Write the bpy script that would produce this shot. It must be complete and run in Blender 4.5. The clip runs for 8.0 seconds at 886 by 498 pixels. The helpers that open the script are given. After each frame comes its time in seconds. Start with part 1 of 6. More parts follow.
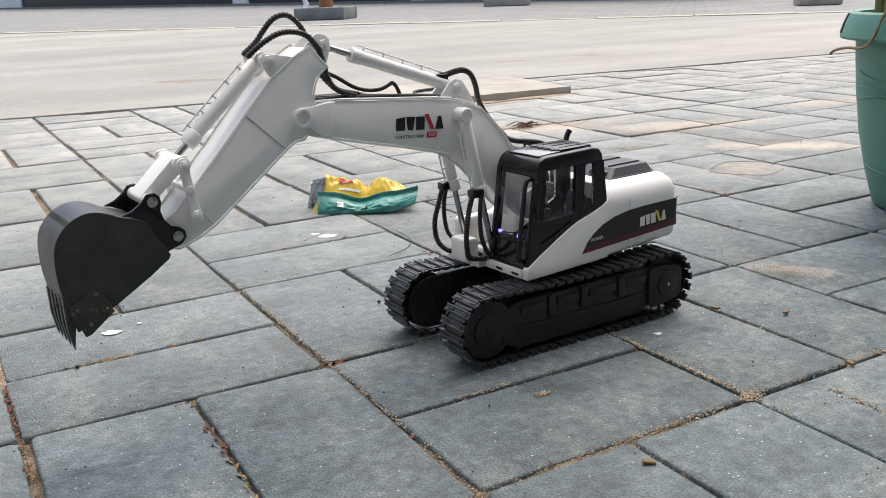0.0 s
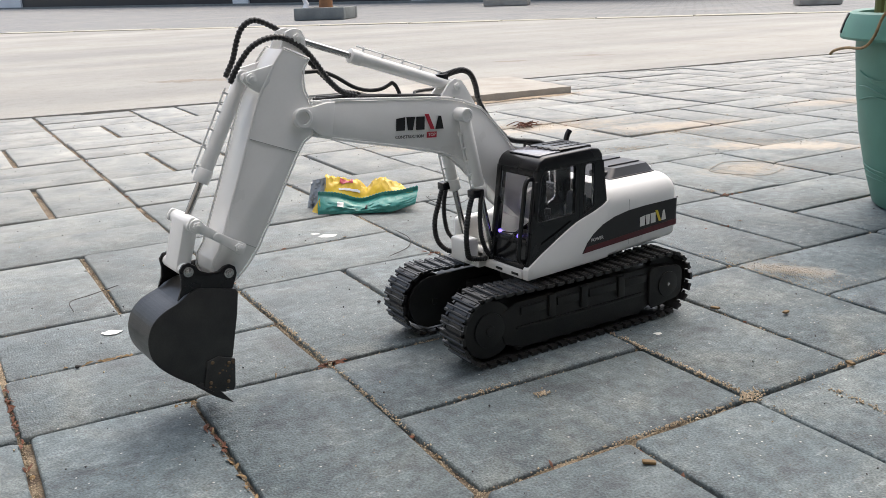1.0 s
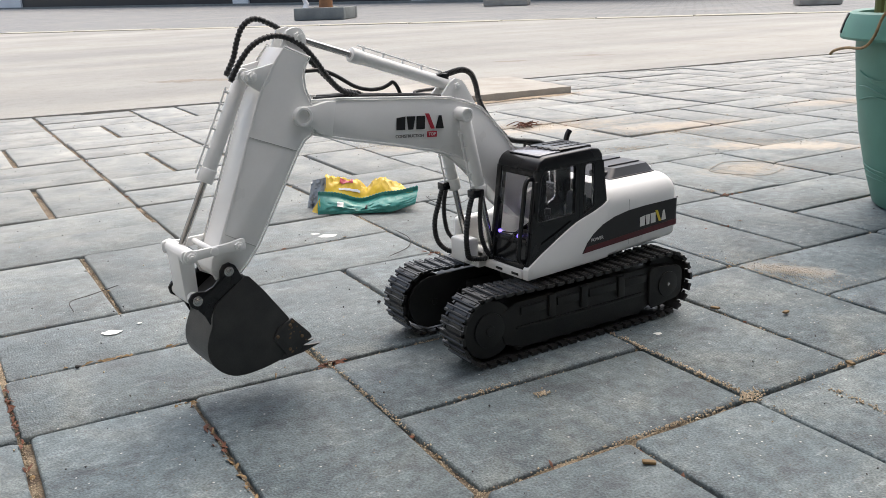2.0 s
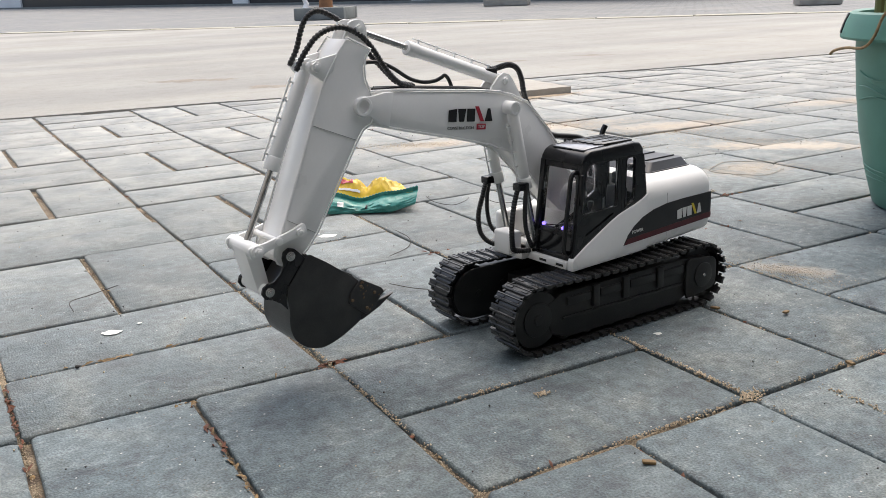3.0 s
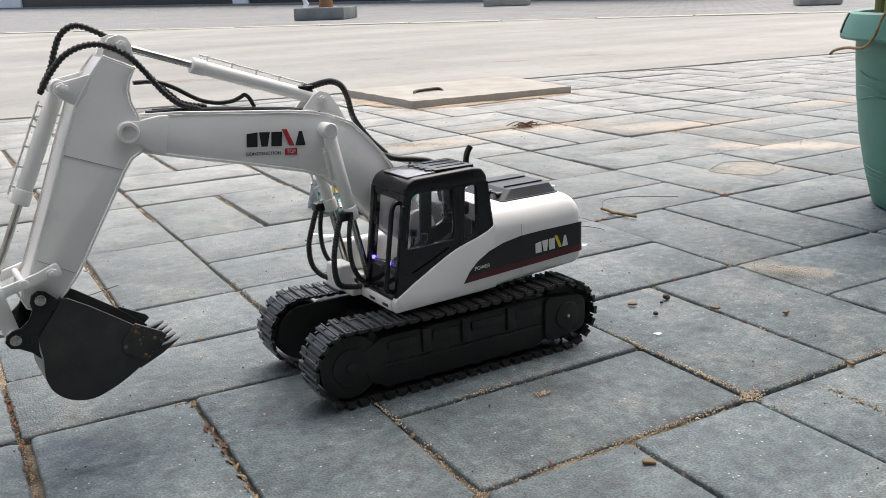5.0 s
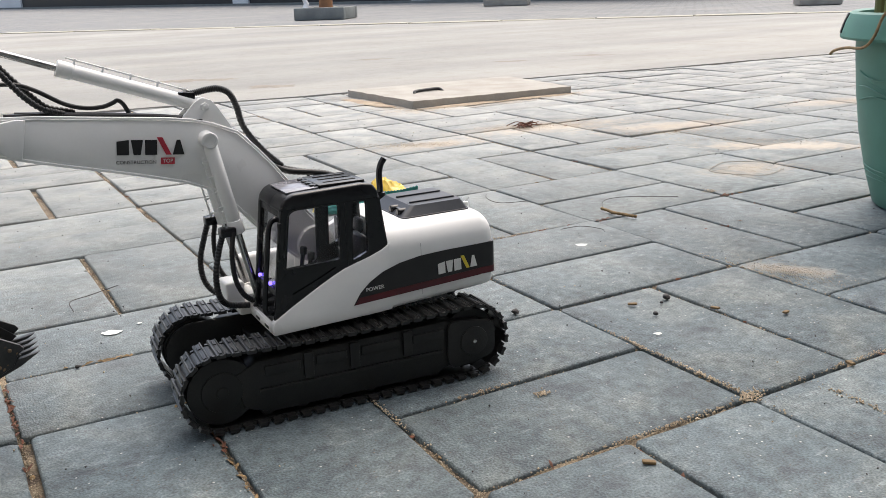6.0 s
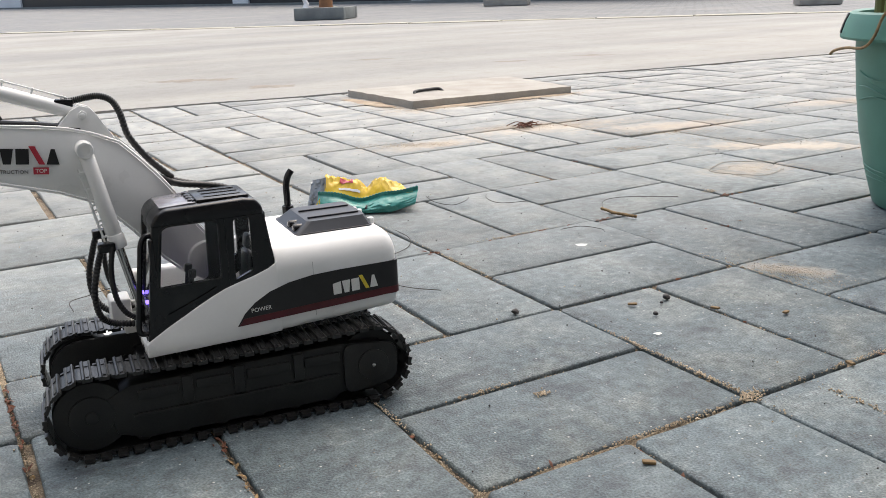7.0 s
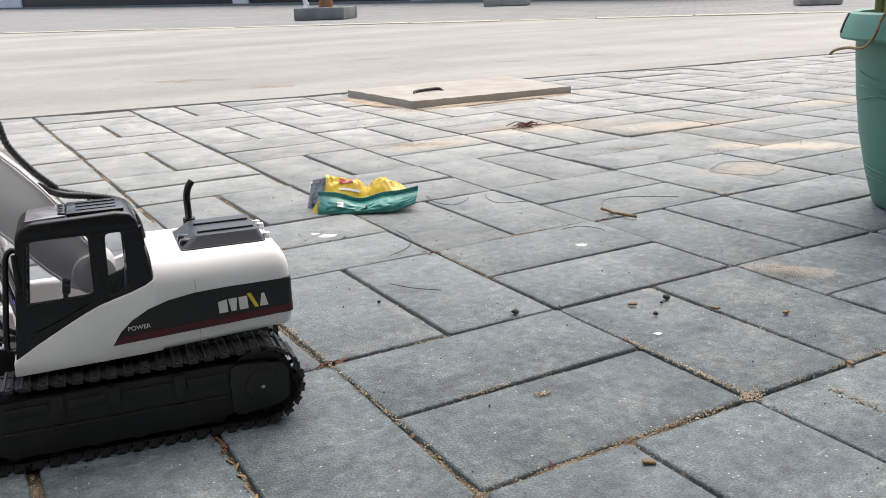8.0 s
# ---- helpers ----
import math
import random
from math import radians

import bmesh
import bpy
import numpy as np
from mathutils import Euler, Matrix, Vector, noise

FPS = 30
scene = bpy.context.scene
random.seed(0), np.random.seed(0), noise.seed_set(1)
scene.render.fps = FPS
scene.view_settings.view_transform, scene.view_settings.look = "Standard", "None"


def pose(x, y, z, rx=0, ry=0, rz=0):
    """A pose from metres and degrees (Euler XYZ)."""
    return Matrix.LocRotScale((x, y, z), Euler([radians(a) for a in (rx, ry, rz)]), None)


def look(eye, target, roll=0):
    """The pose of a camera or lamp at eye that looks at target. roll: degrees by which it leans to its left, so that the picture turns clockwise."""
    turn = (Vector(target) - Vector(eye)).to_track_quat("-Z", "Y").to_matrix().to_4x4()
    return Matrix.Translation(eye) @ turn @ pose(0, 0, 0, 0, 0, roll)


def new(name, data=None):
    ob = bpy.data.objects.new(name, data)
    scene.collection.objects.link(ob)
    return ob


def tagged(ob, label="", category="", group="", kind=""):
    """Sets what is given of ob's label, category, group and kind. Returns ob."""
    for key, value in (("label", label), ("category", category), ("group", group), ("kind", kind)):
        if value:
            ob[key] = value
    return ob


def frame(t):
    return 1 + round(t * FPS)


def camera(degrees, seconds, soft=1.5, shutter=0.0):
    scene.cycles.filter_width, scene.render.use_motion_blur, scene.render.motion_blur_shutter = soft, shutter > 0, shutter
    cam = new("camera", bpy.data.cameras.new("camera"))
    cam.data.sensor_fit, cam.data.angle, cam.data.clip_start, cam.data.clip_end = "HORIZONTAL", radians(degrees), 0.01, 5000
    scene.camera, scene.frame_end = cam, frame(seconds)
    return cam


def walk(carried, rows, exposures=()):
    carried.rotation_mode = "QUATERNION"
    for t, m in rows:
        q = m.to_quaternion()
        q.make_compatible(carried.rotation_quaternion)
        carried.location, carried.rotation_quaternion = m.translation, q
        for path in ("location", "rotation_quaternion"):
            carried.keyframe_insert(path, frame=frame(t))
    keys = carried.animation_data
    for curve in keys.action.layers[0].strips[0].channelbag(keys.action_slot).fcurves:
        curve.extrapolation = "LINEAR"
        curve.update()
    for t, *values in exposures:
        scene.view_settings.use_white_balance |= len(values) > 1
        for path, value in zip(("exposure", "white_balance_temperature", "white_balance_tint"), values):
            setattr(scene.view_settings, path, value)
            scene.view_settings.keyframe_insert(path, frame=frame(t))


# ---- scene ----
# ---- camera: stands still on the pavement ----
cam = camera(51.8, 8.0, soft=0.5)
EYE = Vector((-0.3527, -0.8947, 0.4073))
AIM = EYE + Vector((0.47381, 0.83507, -0.27956))
STAND = look(EYE, AIM, -1.922)
walk(cam, [(0.0, STAND), (8.0, STAND)], exposures=[(0.0, 1.02), (8.0, 1.02)])

# ---- light: bright overcast sky; added unseen house walls shade the camera's side ----
world = bpy.data.worlds.new("world")
scene.world = world
world.use_nodes = True
wn = world.node_tree.nodes
sky = wn.new("ShaderNodeTexSky")
sky.sky_type = "NISHITA"
sky.sun_disc = False
sky.sun_elevation = radians(62)
sky.sun_rotation = radians(52)
sky.air_density, sky.dust_density, sky.ozone_density = 1.0, 5.2, 1.0
world.node_tree.links.new(sky.outputs[0], wn["Background"].inputs[0])
wn["Background"].inputs[1].default_value = 0.13

sun_data = bpy.data.lights.new("sun", "SUN")
sun_data.energy, sun_data.angle, sun_data.color = 1.05, radians(90), (1.0, 0.98, 0.90)
sun = new("sun", sun_data)
sun.matrix_world = look((3.5, 2.8, 9), (0, 0, 0))


# ---- materials ----
def nodes_of(name):
    m = bpy.data.materials.new(name)
    m.use_nodes = True
    return m, m.node_tree.nodes, m.node_tree.links, m.node_tree.nodes["Principled BSDF"]


def rgba(c):
    return (c[0], c[1], c[2], 1.0)


def surface(name, colour, second=None, rough=0.5, metal=0.0, scale=40.0, fine=400.0, bump=0.1, depth=0.001, spread=0.08, coords="Object",
            coat=0.0, vary=0.0, ior=1.45):
    """A procedural surface: two colours mixed by a coarse and a fine noise, uneven gloss, fine relief."""
    m, n, l, b = nodes_of(name)
    second = second or tuple(c * 0.8 for c in colour)
    tc = n.new("ShaderNodeTexCoord")
    src = tc.outputs[coords]
    if vary:
        info = n.new("ShaderNodeObjectInfo")
        add = n.new("ShaderNodeVectorMath")
        add.operation = "MULTIPLY_ADD"
        add.inputs[1].default_value = (31.0, 17.0, 23.0)
        l.new(info.outputs["Random"], add.inputs[0])
        l.new(src, add.inputs[2])
        src = add.outputs[0]
    big, small = n.new("ShaderNodeTexNoise"), n.new("ShaderNodeTexNoise")
    big.inputs["Scale"].default_value, big.inputs["Detail"].default_value = scale, 6
    small.inputs["Scale"].default_value, small.inputs["Detail"].default_value = fine, 4
    l.new(src, big.inputs["Vector"])
    l.new(src, small.inputs["Vector"])
    ramp = n.new("ShaderNodeValToRGB")
    ramp.color_ramp.elements[0].position, ramp.color_ramp.elements[1].position = 0.35, 0.68
    ramp.color_ramp.elements[0].color, ramp.color_ramp.elements[1].color = rgba(second), rgba(colour)
    l.new(big.outputs["Fac"], ramp.inputs[0])
    mix = n.new("ShaderNodeMix")
    mix.data_type, mix.blend_type = "RGBA", "MULTIPLY"
    mix.inputs[0].default_value = min(1.0, spread * 6)
    grain = n.new("ShaderNodeMapRange")
    grain.inputs[1].default_value, grain.inputs[2].default_value = 0.3, 0.7
    grain.inputs[3].default_value, grain.inputs[4].default_value = 1 - spread * 2, 1 + spread
    l.new(small.outputs["Fac"], grain.inputs[0])
    l.new(ramp.outputs[0], mix.inputs[6])
    l.new(grain.outputs[0], mix.inputs[7])
    out = mix.outputs[2]
    if vary:
        hsv = n.new("ShaderNodeHueSaturation")
        rng = n.new("ShaderNodeMapRange")
        rng.inputs[3].default_value, rng.inputs[4].default_value = 1 - vary, 1 + vary
        l.new(info.outputs["Random"], rng.inputs[0])
        l.new(rng.outputs[0], hsv.inputs["Value"])
        l.new(out, hsv.inputs["Color"])
        out = hsv.outputs[0]
    l.new(out, b.inputs["Base Color"])
    rr = n.new("ShaderNodeMapRange")
    rr.inputs[3].default_value, rr.inputs[4].default_value = max(0.03, rough - 0.1), min(1.0, rough + 0.1)
    l.new(big.outputs["Fac"], rr.inputs[0])
    l.new(rr.outputs[0], b.inputs["Roughness"])
    b.inputs["Metallic"].default_value = metal
    b.inputs["IOR"].default_value = ior
    b.inputs["Coat Weight"].default_value = coat
    if bump:
        bp = n.new("ShaderNodeBump")
        bp.inputs["Strength"].default_value, bp.inputs["Distance"].default_value = bump, depth
        l.new(small.outputs["Fac"], bp.inputs["Height"])
        l.new(bp.outputs[0], b.inputs["Normal"])
    return m


WHITE = surface("white_plastic", (0.83, 0.83, 0.82), (0.78, 0.78, 0.765), rough=0.30, scale=18, fine=500, bump=0.03, spread=0.03)
BLACK = surface("black_plastic", (0.007, 0.007, 0.009), (0.005, 0.005, 0.006), rough=0.26, scale=30, fine=600, bump=0.05, spread=0.1)
DARK = surface("dull_black_plastic", (0.011, 0.011, 0.012), (0.020, 0.020, 0.019), rough=0.40, ior=1.42, scale=25, fine=700, bump=0.15, spread=0.15)
SHOE = surface("dusty_track_plastic", (0.013, 0.013, 0.014), (0.030, 0.029, 0.027), rough=0.34, scale=50, fine=900, bump=0.15, spread=0.15)
BUCKET = surface("black_painted_metal", (0.023, 0.024, 0.025), (0.042, 0.042, 0.041), rough=0.35, scale=35, fine=800, bump=0.12, spread=0.12)
GREYBOX = surface("dark_grey_plastic", (0.026, 0.029, 0.036), (0.020, 0.022, 0.028), rough=0.38, scale=30, fine=700, bump=0.06)
CHROME = surface("steel_rod", (0.55, 0.54, 0.52), (0.42, 0.41, 0.40), rough=0.22, metal=1.0, scale=60, fine=500, bump=0.02)
HOSE = surface("black_rubber_hose", (0.014, 0.014, 0.015), (0.022, 0.022, 0.022), rough=0.45, scale=80, fine=900, bump=0.1)
RED = surface("red_decal", (0.50, 0.035, 0.06), (0.42, 0.03, 0.05), rough=0.35, scale=60, fine=600, bump=0.0)
MAROON = surface("dark_red_decal", (0.10, 0.012, 0.018), (0.07, 0.01, 0.014), rough=0.32, scale=60, fine=600, bump=0.0)
INK = surface("black_decal", (0.018, 0.017, 0.018), (0.014, 0.013, 0.014), rough=0.32, scale=60, fine=600, bump=0.0)
PALE = surface("white_decal", (0.74, 0.74, 0.72), (0.68, 0.68, 0.66), rough=0.35, scale=60, fine=600, bump=0.0)
YELLOW = surface("yellow_decal", (0.75, 0.60, 0.06), (0.68, 0.52, 0.05), rough=0.35, scale=60, fine=600, bump=0.0)
SOIL = surface("dried_soil", (0.19, 0.135, 0.085), (0.10, 0.07, 0.045), rough=0.95, scale=120, fine=900, bump=0.5)
SAND = surface("joint_sand", (0.36, 0.285, 0.195), (0.085, 0.062, 0.044), rough=0.97, scale=26, fine=520, bump=0.9, depth=0.004, spread=0.25)
GRIT = surface("sand_grains", (0.58, 0.49, 0.36), (0.34, 0.27, 0.19), rough=0.95, scale=60, fine=700, bump=0.2, spread=0.2)
LEAF = surface("dry_leaf", (0.17, 0.065, 0.035), (0.075, 0.032, 0.02), rough=0.85, scale=60, fine=500, bump=0.3)
STRAW = surface("straw", (0.27, 0.18, 0.085), (0.15, 0.10, 0.05), rough=0.85, scale=60, fine=500, bump=0.3)
HAIR = surface("dark_twig", (0.045, 0.035, 0.028), (0.03, 0.025, 0.02), rough=0.8, scale=60, fine=500, bump=0.2)
COVER = surface("cover_concrete", (0.43, 0.405, 0.355), (0.34, 0.31, 0.265), rough=0.92, scale=9, fine=160, bump=0.4, depth=0.002, spread=0.08)
KERB = surface("kerb_stone", (0.52, 0.48, 0.38), (0.40, 0.365, 0.28), rough=0.9, scale=4, fine=60, bump=0.3)
EARTH = surface("open_ground", (0.30, 0.25, 0.19), (0.20, 0.17, 0.13), rough=0.97, scale=0.6, fine=20, bump=0.4, depth=0.01)
GREENPOT = surface("green_plastic_pot", (0.105, 0.265, 0.205), (0.088, 0.228, 0.176), rough=0.48, scale=14, fine=240, bump=0.08, spread=0.05)
TWINE = surface("jute_twine", (0.36, 0.25, 0.13), (0.22, 0.15, 0.08), rough=0.9, scale=120, fine=900, bump=0.5)
STEM = surface("plant_stem", (0.20, 0.22, 0.07), (0.13, 0.12, 0.05), rough=0.6, scale=40, fine=300, bump=0.2)
GREENLEAF = surface("plant_leaf", (0.05, 0.11, 0.03), (0.035, 0.075, 0.02), rough=0.5, scale=40, fine=300, bump=0.2)
TRUNK = surface("orange_brown_bark", (0.36, 0.17, 0.07), (0.24, 0.12, 0.06), rough=0.85, scale=8, fine=70, bump=0.4)
STONE = surface("grey_planter_concrete", (0.23, 0.24, 0.22), (0.17, 0.175, 0.165), rough=0.9, scale=5, fine=60, bump=0.3)
DARKWALL = surface("dark_wall_tiles", (0.030, 0.029, 0.032), (0.022, 0.021, 0.023), rough=0.4, scale=2, fine=30, bump=0.05)
WHITEWALL = surface("white_render", (0.78, 0.77, 0.75), (0.72, 0.71, 0.69), rough=0.8, scale=1.5, fine=40, bump=0.1)
HOUSEWALL = surface("house_render", (0.50, 0.49, 0.47), (0.44, 0.43, 0.41), rough=0.85, scale=1.2, fine=40, bump=0.1)
POOP = surface("white_splash", (0.66, 0.67, 0.64), (0.55, 0.56, 0.54), rough=0.8, scale=80, fine=500, bump=0.2)
CHIP = surface("pebble", (0.05, 0.045, 0.045), (0.03, 0.028, 0.028), rough=0.7, scale=60, fine=400, bump=0.3)
BAGTEAL = surface("teal_foil", (0.075, 0.300, 0.265), (0.035, 0.21, 0.185), rough=0.26, scale=30, fine=160, bump=0.25, depth=0.002, spread=0.1)
BAGYELLOW = surface("yellow_foil", (0.72, 0.50, 0.035), (0.60, 0.40, 0.03), rough=0.24, scale=30, fine=160, bump=0.25, depth=0.002, spread=0.06)
DUST = surface("thin_sand", (0.44, 0.35, 0.25), (0.32, 0.25, 0.175), rough=0.97, scale=30, fine=400, bump=0.5, depth=0.002, spread=0.12)
PATCH = surface("worn_concrete", (0.30, 0.26, 0.215), (0.23, 0.20, 0.165), rough=0.95, scale=12, fine=120, bump=0.5, depth=0.003, spread=0.12)
BAGFOIL = surface("silver_foil", (0.34, 0.36, 0.38), (0.24, 0.26, 0.28), rough=0.38, metal=0.6, scale=30, fine=160, bump=0.3, depth=0.002)


def glow(name, colour, strength):
    m, n, l, b = nodes_of(name)
    b.inputs["Base Color"].default_value = rgba(colour)
    b.inputs["Emission Color"].default_value = rgba(colour)
    b.inputs["Emission Strength"].default_value = strength
    return m


LED = glow("blue_led", (0.20, 0.13, 1.0), 1.6)


def glass():
    m, n, l, b = nodes_of("smoked_pane")
    b.inputs["Base Color"].default_value = (0.95, 0.95, 0.97, 1)
    b.inputs["Roughness"].default_value = 0.03
    b.inputs["Transmission Weight"].default_value = 1.0
    b.inputs["IOR"].default_value = 1.3
    return m


PANE = glass()
SMOKED = surface("smoked_panel", (0.012, 0.012, 0.014), (0.009, 0.009, 0.010), rough=0.12, scale=20, fine=300, bump=0.0)
# pale mottle paints the sky's reflection on the clear roof pane
SKYPANE = surface("painted_sky_pane", (0.30, 0.30, 0.33), (0.16, 0.16, 0.18), rough=0.14, scale=45, fine=300, bump=0.02)
SEAM = surface("seam_shadow_line", (0.42, 0.42, 0.41), (0.36, 0.36, 0.35), rough=0.6, scale=40, fine=400, bump=0.0)


def paver():
    """Blue-grey concrete pavers with pale scuffs, ochre bloom, dark damp stains and specks, each a little different."""
    m, n, l, b = nodes_of("paver_concrete")
    tc = n.new("ShaderNodeTexCoord")
    info = n.new("ShaderNodeObjectInfo")
    off = n.new("ShaderNodeVectorMath")
    off.operation = "MULTIPLY_ADD"
    off.inputs[1].default_value = (37.0, 19.0, 0.0)
    l.new(info.outputs["Random"], off.inputs[0])
    l.new(tc.outputs["Object"], off.inputs[2])
    geo = n.new("ShaderNodeNewGeometry")

    def noise_at(vec, scale, detail=5.0, distortion=0.0):
        t = n.new("ShaderNodeTexNoise")
        t.inputs["Scale"].default_value, t.inputs["Detail"].default_value = scale, detail
        t.inputs["Distortion"].default_value = distortion
        l.new(vec, t.inputs["Vector"])
        return t.outputs["Fac"]

    def ramp(fac, p0, p1, c0=(0, 0, 0), c1=(1, 1, 1)):
        r = n.new("ShaderNodeValToRGB")
        r.color_ramp.elements[0].position, r.color_ramp.elements[1].position = p0, p1
        r.color_ramp.elements[0].color, r.color_ramp.elements[1].color = rgba(c0), rgba(c1)
        l.new(fac, r.inputs[0])
        return r.outputs[0]

    def mix(fac, a, c, mode="MIX"):
        x = n.new("ShaderNodeMix")
        x.data_type, x.blend_type = "RGBA", mode
        if isinstance(fac, float):
            x.inputs[0].default_value = fac
        else:
            l.new(fac, x.inputs[0])
        for k, v in ((6, a), (7, c)):
            if isinstance(v, tuple):
                x.inputs[k].default_value = rgba(v)
            else:
                l.new(v, x.inputs[k])
        return x.outputs[2]

    v = off.outputs[0]
    base = ramp(noise_at(v, 9, 6, 0.4), 0.34, 0.68, (0.078, 0.106, 0.118), (0.132, 0.165, 0.174))
    base = mix(ramp(noise_at(v, 7, 5, 1.2), 0.50, 0.78), base, (0.190, 0.212, 0.200))
    stretch = n.new("ShaderNodeMapping")
    stretch.inputs["Scale"].default_value = (1.0, 3.2, 1.0)
    stretch.inputs["Rotation"].default_value = (0, 0, 0.4)
    l.new(geo.outputs["Position"], stretch.inputs[0])
    base = mix(ramp(noise_at(stretch.outputs[0], 34, 8, 0.6), 0.58, 0.82), base, (0.225, 0.256, 0.258))
    base = mix(ramp(noise_at(v, 16, 6, 0.6), 0.54, 0.76), base, (0.058, 0.072, 0.082))
    base = mix(1.0, base, ramp(noise_at(v, 75, 6, 0.3), 0.32, 0.68, (0.66, 0.67, 0.69), (1.26, 1.26, 1.25)), "MULTIPLY")
    fine = noise_at(v, 420, 3)
    base = mix(1.0, base, ramp(fine, 0.30, 0.70, (0.52, 0.52, 0.53), (1.32, 1.32, 1.32)), "MULTIPLY")
    specks = n.new("ShaderNodeTexVoronoi")
    specks.inputs["Scale"].default_value = 95
    l.new(v, specks.inputs["Vector"])
    base = mix(ramp(specks.outputs["Distance"], 0.07, 0.11, (1, 1, 1), (0, 0, 0)), base, (0.10, 0.09, 0.08))
    specks2 = n.new("ShaderNodeTexVoronoi")
    specks2.inputs["Scale"].default_value = 70
    moved = n.new("ShaderNodeVectorMath")
    moved.inputs[1].default_value = (3.3, 7.7, 0.5)
    l.new(v, moved.inputs[0])
    l.new(moved.outputs[0], specks2.inputs["Vector"])
    base = mix(ramp(specks2.outputs["Distance"], 0.06, 0.09, (1, 1, 1), (0, 0, 0)), base, (0.42, 0.42, 0.40))
    # pale dust, and grazing sky sheen painted as colour, increase towards the road
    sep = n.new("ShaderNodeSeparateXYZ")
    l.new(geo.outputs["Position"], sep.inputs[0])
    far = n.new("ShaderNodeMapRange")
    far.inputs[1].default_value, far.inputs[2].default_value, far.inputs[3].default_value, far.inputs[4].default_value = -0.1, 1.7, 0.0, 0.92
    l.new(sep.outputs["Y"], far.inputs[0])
    # share of the pale tone: dust broken by noise plus the painted sheen
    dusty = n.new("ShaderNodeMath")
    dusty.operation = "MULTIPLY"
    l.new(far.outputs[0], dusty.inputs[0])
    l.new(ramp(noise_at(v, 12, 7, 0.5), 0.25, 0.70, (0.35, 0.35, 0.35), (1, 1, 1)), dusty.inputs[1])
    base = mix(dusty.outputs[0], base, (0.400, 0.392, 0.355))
    # drifts of thin sand: x, y, reach along and across, turn, thickness
    grainy = noise_at(geo.outputs["Position"], 26, 8, 1.0)
    for x, y, rx, ry, turn, thick in ((1.505, 1.010, 0.34, 0.10, -0.30, 0.8), (1.478, 0.600, 0.30, 0.075, -0.75, 0.8), (0.804, 1.197, 0.22, 0.07, -0.10, 0.8), (1.431, 1.835, 0.60, 0.10, 0.02, 0.8), (1.09, 2.05, 0.09, 0.40, 0.1, 0.8),
                                      (1.22, 1.24, 0.36, 0.12, -0.2, 0.8), (2.30, 1.02, 0.36, 0.10, -0.3, 0.8), (1.19, 0.470, 0.15, 0.09, 0.1, 0.6), (0.690, -0.062, 0.075, 0.03, -0.9, 0.55)):
        mp = n.new("ShaderNodeMapping")
        mp.vector_type = "TEXTURE"
        mp.inputs["Location"].default_value = (x, y, 0)
        mp.inputs["Rotation"].default_value = (0, 0, turn)
        mp.inputs["Scale"].default_value = (rx, ry, 1)
        l.new(geo.outputs["Position"], mp.inputs[0])
        ln = n.new("ShaderNodeVectorMath")
        ln.operation = "LENGTH"
        l.new(mp.outputs[0], ln.inputs[0])
        ad = n.new("ShaderNodeMath")
        ad.operation = "MULTIPLY_ADD"
        ad.inputs[1].default_value = 1.6
        l.new(grainy, ad.inputs[0])
        l.new(ln.outputs["Value"], ad.inputs[2])
        fade = n.new("ShaderNodeMapRange")
        fade.inputs[1].default_value, fade.inputs[2].default_value, fade.inputs[3].default_value, fade.inputs[4].default_value = 1.0, 1.75, thick, 0.0
        l.new(ad.outputs[0], fade.inputs[0])
        base = mix(fade.outputs[0], base, (0.40, 0.335, 0.255))
    hsv = n.new("ShaderNodeHueSaturation")
    rng = n.new("ShaderNodeMapRange")
    rng.inputs[3].default_value, rng.inputs[4].default_value = 0.88, 1.12
    l.new(info.outputs["Random"], rng.inputs[0])
    l.new(rng.outputs[0], hsv.inputs["Value"])
    l.new(base, hsv.inputs["Color"])
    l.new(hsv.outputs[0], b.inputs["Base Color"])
    rr = n.new("ShaderNodeMapRange")
    rr.inputs[3].default_value, rr.inputs[4].default_value = 0.56, 0.80
    l.new(noise_at(v, 14, 5), rr.inputs[0])
    l.new(rr.outputs[0], b.inputs["Roughness"])
    b1, b2 = n.new("ShaderNodeBump"), n.new("ShaderNodeBump")
    b1.inputs["Strength"].default_value, b1.inputs["Distance"].default_value = 0.85, 0.0018
    b2.inputs["Strength"].default_value, b2.inputs["Distance"].default_value = 0.35, 0.004
    l.new(fine, b1.inputs["Height"])
    l.new(noise_at(v, 18, 4), b2.inputs["Height"])
    l.new(b2.outputs[0], b1.inputs["Normal"])
    l.new(b1.outputs[0], b.inputs["Normal"])
    return m


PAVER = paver()


